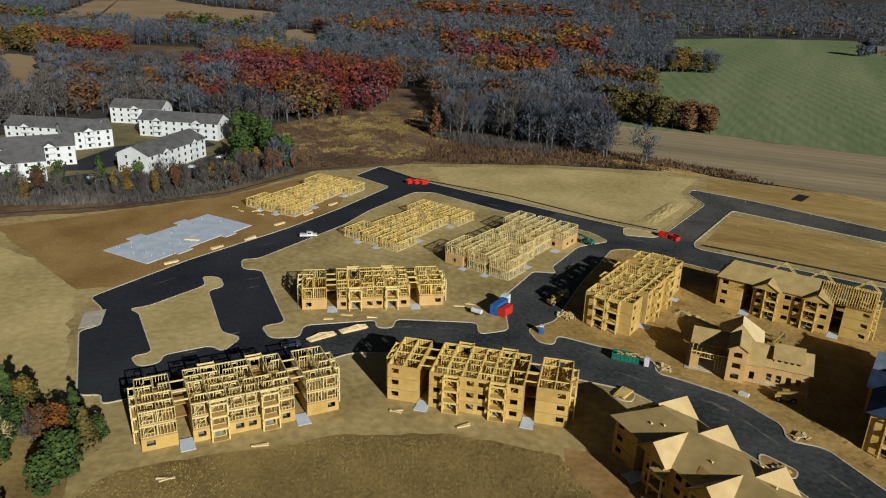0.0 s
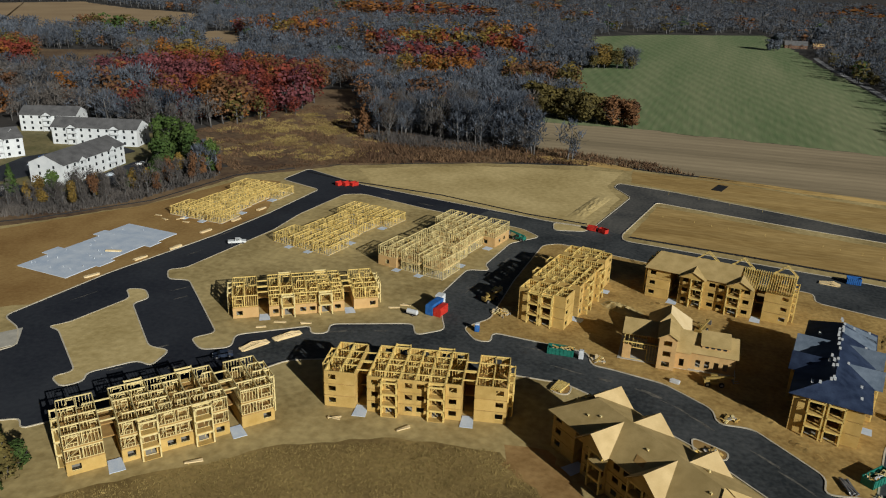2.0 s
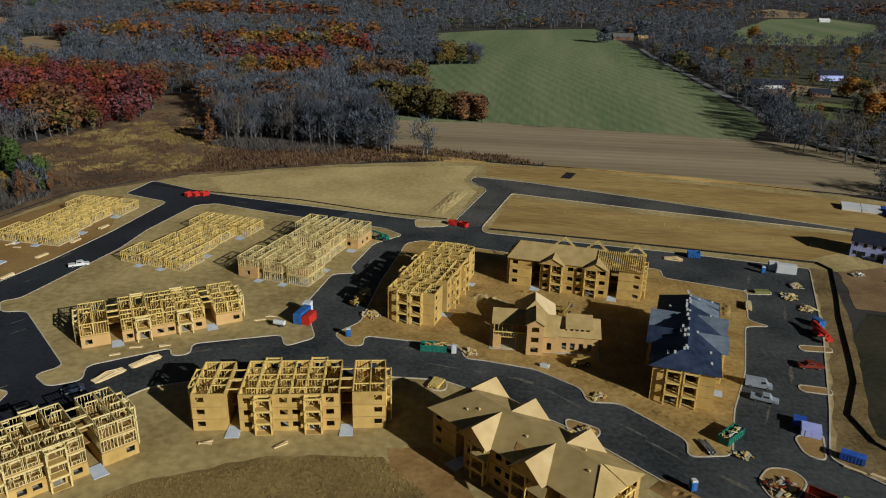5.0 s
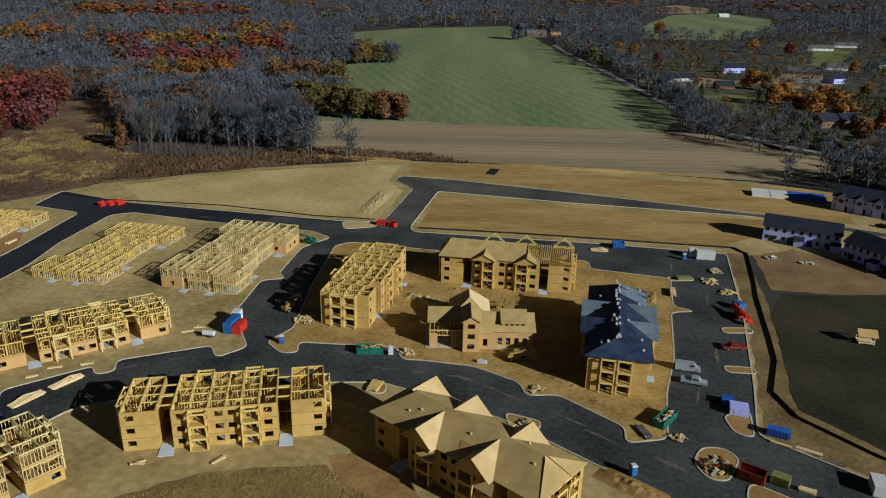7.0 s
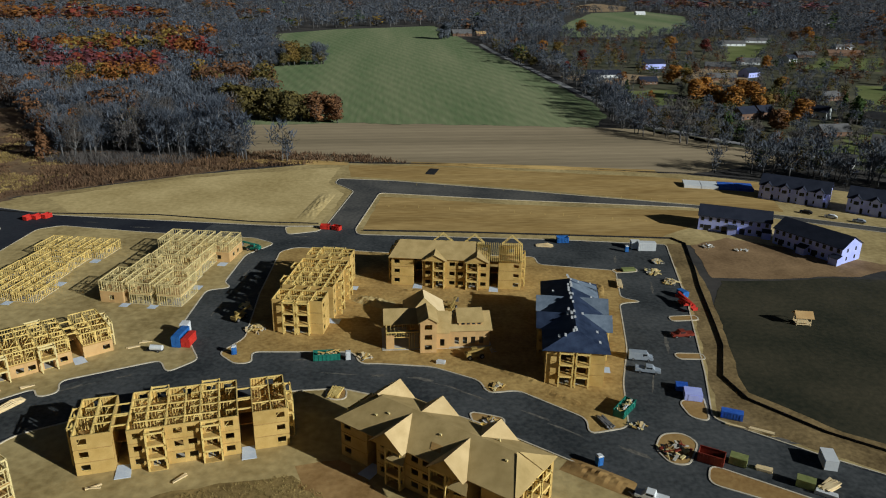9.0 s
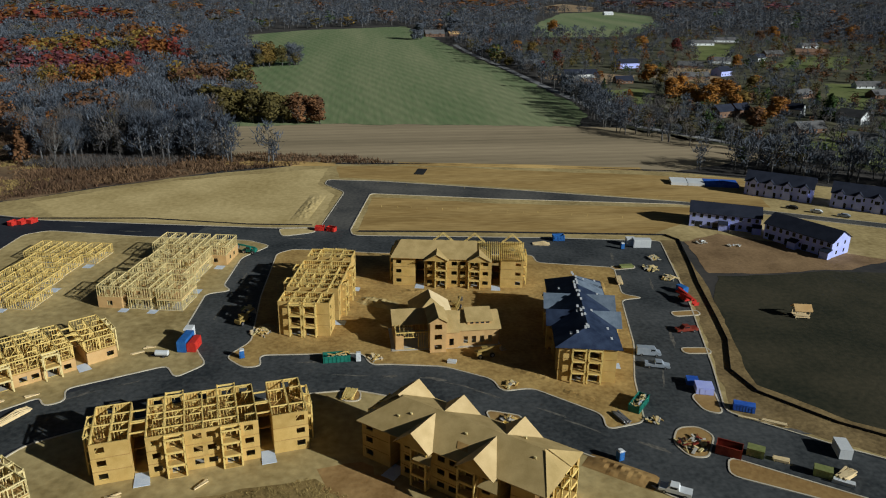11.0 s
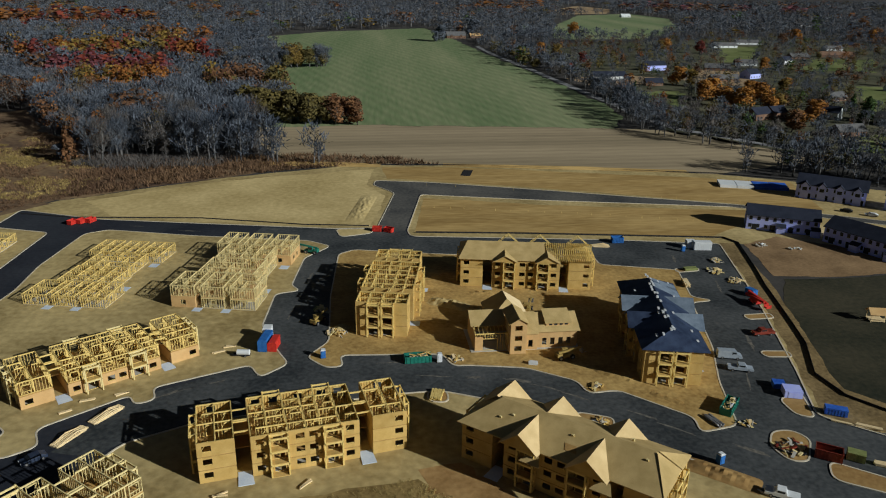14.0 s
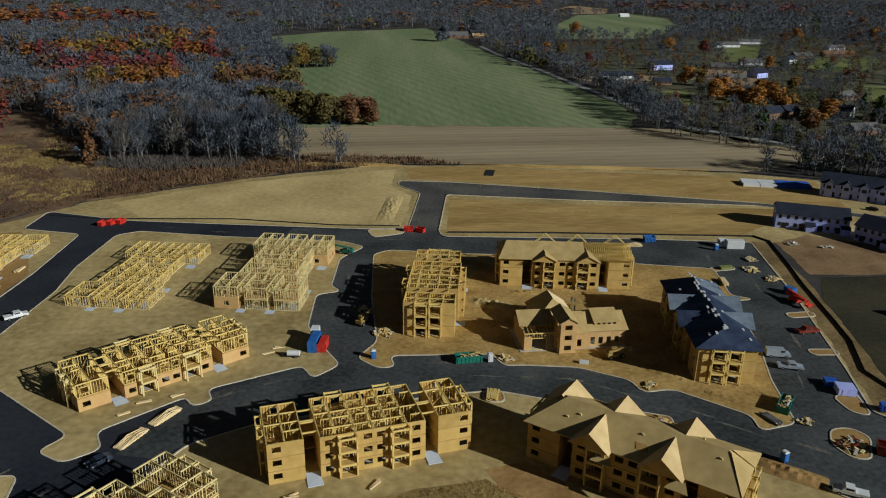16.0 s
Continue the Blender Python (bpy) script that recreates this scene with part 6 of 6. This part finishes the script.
CLEAR = [
    [(-256, 146), (-228, 186), (-206, 218), (-200, 270), (-176, 300), (-110, 345), (-41, 364), (140, 342), (320, 240), (320, 0), (-300, 0)],
    [(-103, 440), (-95, 560), (-134, 690), (-118, 810), (-190, 1150), (-160, 1300), (67, 1420), (92, 1230), (190, 1240), (185, 1150), (112, 1140), (122, 850), (140, 659), (140, 540), (130, 440), (190, 355), (132, 338), (-45, 358), (-82, 378)],
    [(-272, 320), (-256, 372), (-245, 405), (-252, 440), (-290, 500), (-262, 520), (-225, 447), (-176, 392), (-120, 366), (-60, 360), (-100, 339), (-160, 304), (-195, 265), (-236, 292)],
    [(-385, 180), (-372, 316), (-250, 318), (-222, 275), (-200, 240), (-250, 150), (-330, 120)],
    [(-950, 690), (-1413, 1178), (-1358, 1360), (-1116, 1240), (-930, 1200), (-730, 950), (-740, 790), (-860, 760)],
    [(-440, 296), (-448, 326), (-645, 472), (-705, 466)],
    [(-510, 640), (-674, 886), (-647, 916), (-450, 645)],
    [(-505, 440), (-663, 594), (-600, 637), (-435, 475)],
    [(250, 1170), (325, 1508), (510, 2019), (705, 2170), (722, 1900), (565, 1420), (410, 1190)],
    [(470, 2050), (541, 2391), (722, 2800), (759, 2505), (640, 2150)],
    [(411, 651), (456, 644), (360, 505), (330, 520)], [(184, 606), (229, 620), (200, 535), (166, 540)], [(478, 1072), (533, 1077), (430, 880), (370, 850)], [(150, 700), (205, 745), (250, 700), (190, 640), (165, 650)],
]
VILL = [(150, 430), (165, 760), (130, 1050), (700, 1300), (900, 900), (560, 420), (260, 300), (190, 340)]
REDZ = [(-375, 362), (-326, 344), (-262, 362), (-244, 400), (-243, 452), (-300, 540), (-420, 560), (-430, 440)]
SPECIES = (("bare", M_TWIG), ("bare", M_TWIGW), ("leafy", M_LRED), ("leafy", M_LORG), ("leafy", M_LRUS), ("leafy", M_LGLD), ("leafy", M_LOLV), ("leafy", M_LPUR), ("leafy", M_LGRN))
# coloured groves: centre, half widths, species with their shares
GROVES = (
    (-262, 655, 58, 34, (2, 2, 2, 7, 4)), (-330, 822, 55, 48, (3, 3, 3, 5, 2)), (-215, 560, 24, 18, (5, 5, 3)), (-192, 577, 14, 14, (3, 3)),
    (-575, 1410, 150, 110, (3, 4, 2, 0)), (-290, 990, 52, 50, (3, 5, 4, 0)), (-262, 830, 30, 30, (5, 6, 4)), (-213, 790, 24, 28, (2, 3)),
    (-125, 560, 30, 26, (6, 4, 6, 5)), (-167, 430, 15, 12, (4, 1)), (-640, 475, 75, 38, (3, 4, 6, 5, 6)), (-548, 456, 24, 20, (2, 3)),
    (-680, 755, 95, 24, (8, 6, 4)), (-565, 880, 70, 55, (4, 3, 7, 0)), (-470, 840, 60, 40, (3, 4, 5, 0)), (-360, 372, 26, 26, (3, 4, 0)),
    (-380, 446, 46, 34, (7, 2, 7)), (-417, 523, 24, 20, (5, 3)), (-246, 356, 22, 18, (5, 3, 4)), (-272, 372, 30, 14, (4, 3, 6)), (-262, 432, 26, 26, (7, 2, 2)),
    (330, 1290, 40, 30, (3, 5, 4)), (-1000, 640, 120, 40, (8, 6, 4)), (520, 2380, 160, 60, (4, 3, 0)), (1010, 2300, 260, 120, (4, 7, 0, 0)),
)


def before_house(px, py):
    """Whether a tree here would stand in a house or in its front garden."""
    for hx, hy, a, le, de, *rest in VILLAGE:
        d = math.hypot(hx, hy)
        ux, uy = hx / d, hy / d
        cx, cy = hx + le / 2 * math.cos(radians(a)), hy + le / 2 * math.sin(radians(a))
        along, off = (px - cx) * ux + (py - cy) * uy, abs((px - cx) * uy - (py - cy) * ux)
        if -26 < along < 14 and off < le * 0.5 + 1:
            return True
    for mx, my, *rest in MAPLES:
        d = math.hypot(mx, my)
        along, off = ((px - mx) * mx + (py - my) * my) / d, abs((px - mx) * my - (py - my) * mx) / d
        if -32 < along < 8 and off < 9:
            return True
    return False


spots = {(s, b): [] for s in range(len(SPECIES)) for b in range(3)}
rw = random.Random(3)
y = 150.0
while y < 3600:
    step = 8.4 if y < 620 else 13.5 if y < 1250 else 25.0 if y < 2200 else 42.0
    x = -1.56 * y - 60
    while x < 0.82 * y + 60:
        px, py = x + rw.uniform(-0.55, 0.55) * step, y + rw.uniform(-0.55, 0.55) * step
        x += step
        if any(inside((px, py), c) for c in CLEAR):
            continue
        village = inside((px, py), VILL)
        if village and (rw.random() < 0.42 or before_house(px, py)):
            continue
        q = noise.noise((px * 0.008, py * 0.008, 0.3)) + 0.5 * noise.noise((px * 0.03, py * 0.03, 5.0))
        u = 0.72 * (noise.cell((px / 19.0, py / 24.0, 2.5)) * 0.5 + 0.5) + 0.28 * rw.random()
        grove = [w for cx, cy, rx, ry, w in GROVES if ((px - cx) / rx) ** 2 + ((py - cy) / ry) ** 2 < 1.25 + 0.7 * q]
        if grove:
            s = grove[-1][int((noise.cell(((px + 9 * q) / 17.0, (py + 9 * q) / 21.0, 0.5)) * 0.5 + 0.5) * 0.999 * len(grove[-1]))] if u < 0.75 else rw.choice(grove[-1])
        elif inside((px, py), REDZ):
            s = 2 if u < 0.45 else 7 if u < 0.62 else 4 if u < 0.76 else 3 if u < 0.88 else 5 if u < 0.93 else 0
        elif village:
            s = 0 if u < 0.5 else 1 if u < 0.68 else 4 if u < 0.76 else 6 if u < 0.86 else 8 if u < 0.92 else 3
        elif q > 0.46:
            s = 4 if u < 0.35 else 3 if u < 0.45 else 6 if u < 0.55 else 1
        elif q < -0.5:
            s = 6 if u < 0.15 else 8 if u < 0.22 else 0
        else:
            warm = 0.62 if py < 430 + 60 * q and px < -230 else 0.16
            s = 1 if u < warm else 0 if u < 0.955 else 4 if u < 0.985 else 5
        spots[s, 0 if y < 620 else 1 if y < 1250 else 2].append((px, py, rw.uniform(0.66, 1.28) * (0.66 if village else 1.0 if y < 1250 else 1.12) * (1.18 if grove else 0.92), rw.uniform(0, 6.28)))
    y += step
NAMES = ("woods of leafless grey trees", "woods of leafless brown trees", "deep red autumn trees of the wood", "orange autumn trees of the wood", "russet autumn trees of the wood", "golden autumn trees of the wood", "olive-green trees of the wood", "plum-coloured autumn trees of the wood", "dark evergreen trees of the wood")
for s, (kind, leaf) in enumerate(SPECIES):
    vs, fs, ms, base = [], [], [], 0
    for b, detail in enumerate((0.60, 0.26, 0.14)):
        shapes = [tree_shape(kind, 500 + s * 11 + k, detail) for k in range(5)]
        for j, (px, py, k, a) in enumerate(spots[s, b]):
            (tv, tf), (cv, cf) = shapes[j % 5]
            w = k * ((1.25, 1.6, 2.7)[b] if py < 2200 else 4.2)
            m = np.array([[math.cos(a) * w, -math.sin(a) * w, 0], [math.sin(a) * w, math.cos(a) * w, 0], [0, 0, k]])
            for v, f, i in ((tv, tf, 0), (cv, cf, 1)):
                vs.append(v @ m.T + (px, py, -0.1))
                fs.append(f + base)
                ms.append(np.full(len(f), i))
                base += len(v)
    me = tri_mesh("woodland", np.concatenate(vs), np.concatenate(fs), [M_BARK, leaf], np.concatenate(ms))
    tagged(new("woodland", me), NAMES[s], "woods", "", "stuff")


# rough grass and scrub
def scatter(name, poly, n, size, height, materials, label, seed, lean=0.5, patchy=-9.0):
    r = np.random.default_rng(seed)
    xs, ys = [p[0] for p in poly], [p[1] for p in poly]
    pts = []
    while len(pts) < n:
        p = (r.uniform(min(xs), max(xs)), r.uniform(min(ys), max(ys)))
        if inside(p, poly) and noise.noise((p[0] * 0.05, p[1] * 0.05, seed)) + 0.6 * noise.noise((p[0] * 0.17, p[1] * 0.17, seed)) > patchy:
            pts.append(p)
    p = np.array([(a, b, 0.0) for a, b in pts])
    q = np.repeat(p, 4, 0) + np.concatenate([r.normal(size=(4 * n, 2)) * size * 0.8, np.zeros((4 * n, 1))], 1)
    a = r.random(4 * n) * 6.28
    w = np.stack([np.cos(a), np.sin(a), np.zeros(4 * n)], 1) * size * 0.35
    t = q + np.concatenate([r.normal(size=(4 * n, 2)) * lean * height, (height * (0.5 + 0.8 * r.random(4 * n)))[:, None]], 1)
    v = np.stack([q - w, q + w, t], 1).reshape(-1, 3)
    me = tri_mesh(name, v, np.arange(len(v)).reshape(-1, 3), materials)
    return tagged(new(name, me), label, "grass" if height < 1 else "scrub", "", "stuff")


M_HAY = mat("dry_grass_blades", (0.20, 0.145, 0.05), (0.44, 0.33, 0.125), 0.05, 0.3, bump=0, island=0.25)
M_REED = mat("brown_reeds", (0.08, 0.045, 0.028), (0.21, 0.13, 0.07), 0.03, 0.3, bump=0, island=0.4)
scatter("dry_grass", [(-99, 40), (-98, 71), (-78, 90), (-67, 101), (-47, 111), (-28, 116), (-18, 108), (-8, 96), (4, 80), (0, 40)], 24000, 0.16, 0.34, [M_HAY], "golden-brown dry uncut grass on the slope", 1, 0.8)
scatter("reeds", [(-270, 326), (-256, 380), (-248, 405), (-252, 440), (-225, 447), (-176, 392), (-120, 366), (-62, 362), (-100, 341), (-160, 306), (-195, 270), (-232, 295)], 7000, 0.5, 0.9, [M_REED], "brown reeds and scrub in the wet meadow", 2, 0.5, -0.1)
scatter("dry_grass", [(-262, 330), (-252, 400), (-222, 430), (-190, 385), (-150, 360), (-160, 308), (-219, 295)], 5000, 0.45, 0.8, [M_HAY], "straw-coloured dry grass in the meadow", 9, 0.5, 0.05)
scatter("scrub", [(-160, 306), (-100, 341), (-41, 361), (0, 359), (-20, 374), (-70, 384), (-130, 372), (-170, 345)], 2200, 0.7, 1.9, [M_REED], "leafless brown scrub between site and field", 3, 0.5)
scatter("scrub", [(-268, 158), (-243, 172), (-218, 194), (-205, 218), (-199, 262), (-212, 262), (-220, 226), (-236, 204), (-264, 182), (-280, 168)], 2600, 0.6, 2.4, [M_TWIGW], "brown brush under the young trees", 6, 0.4)
scatter("scrub", [(-178, 362), (-150, 352), (-110, 356), (-92, 392), (-100, 440), (-112, 430), (-108, 396), (-126, 376), (-172, 380)], 1500, 0.7, 2.6, [M_TWIGW], "grey-brown brush under the trees at the wood edge", 4, 0.4)
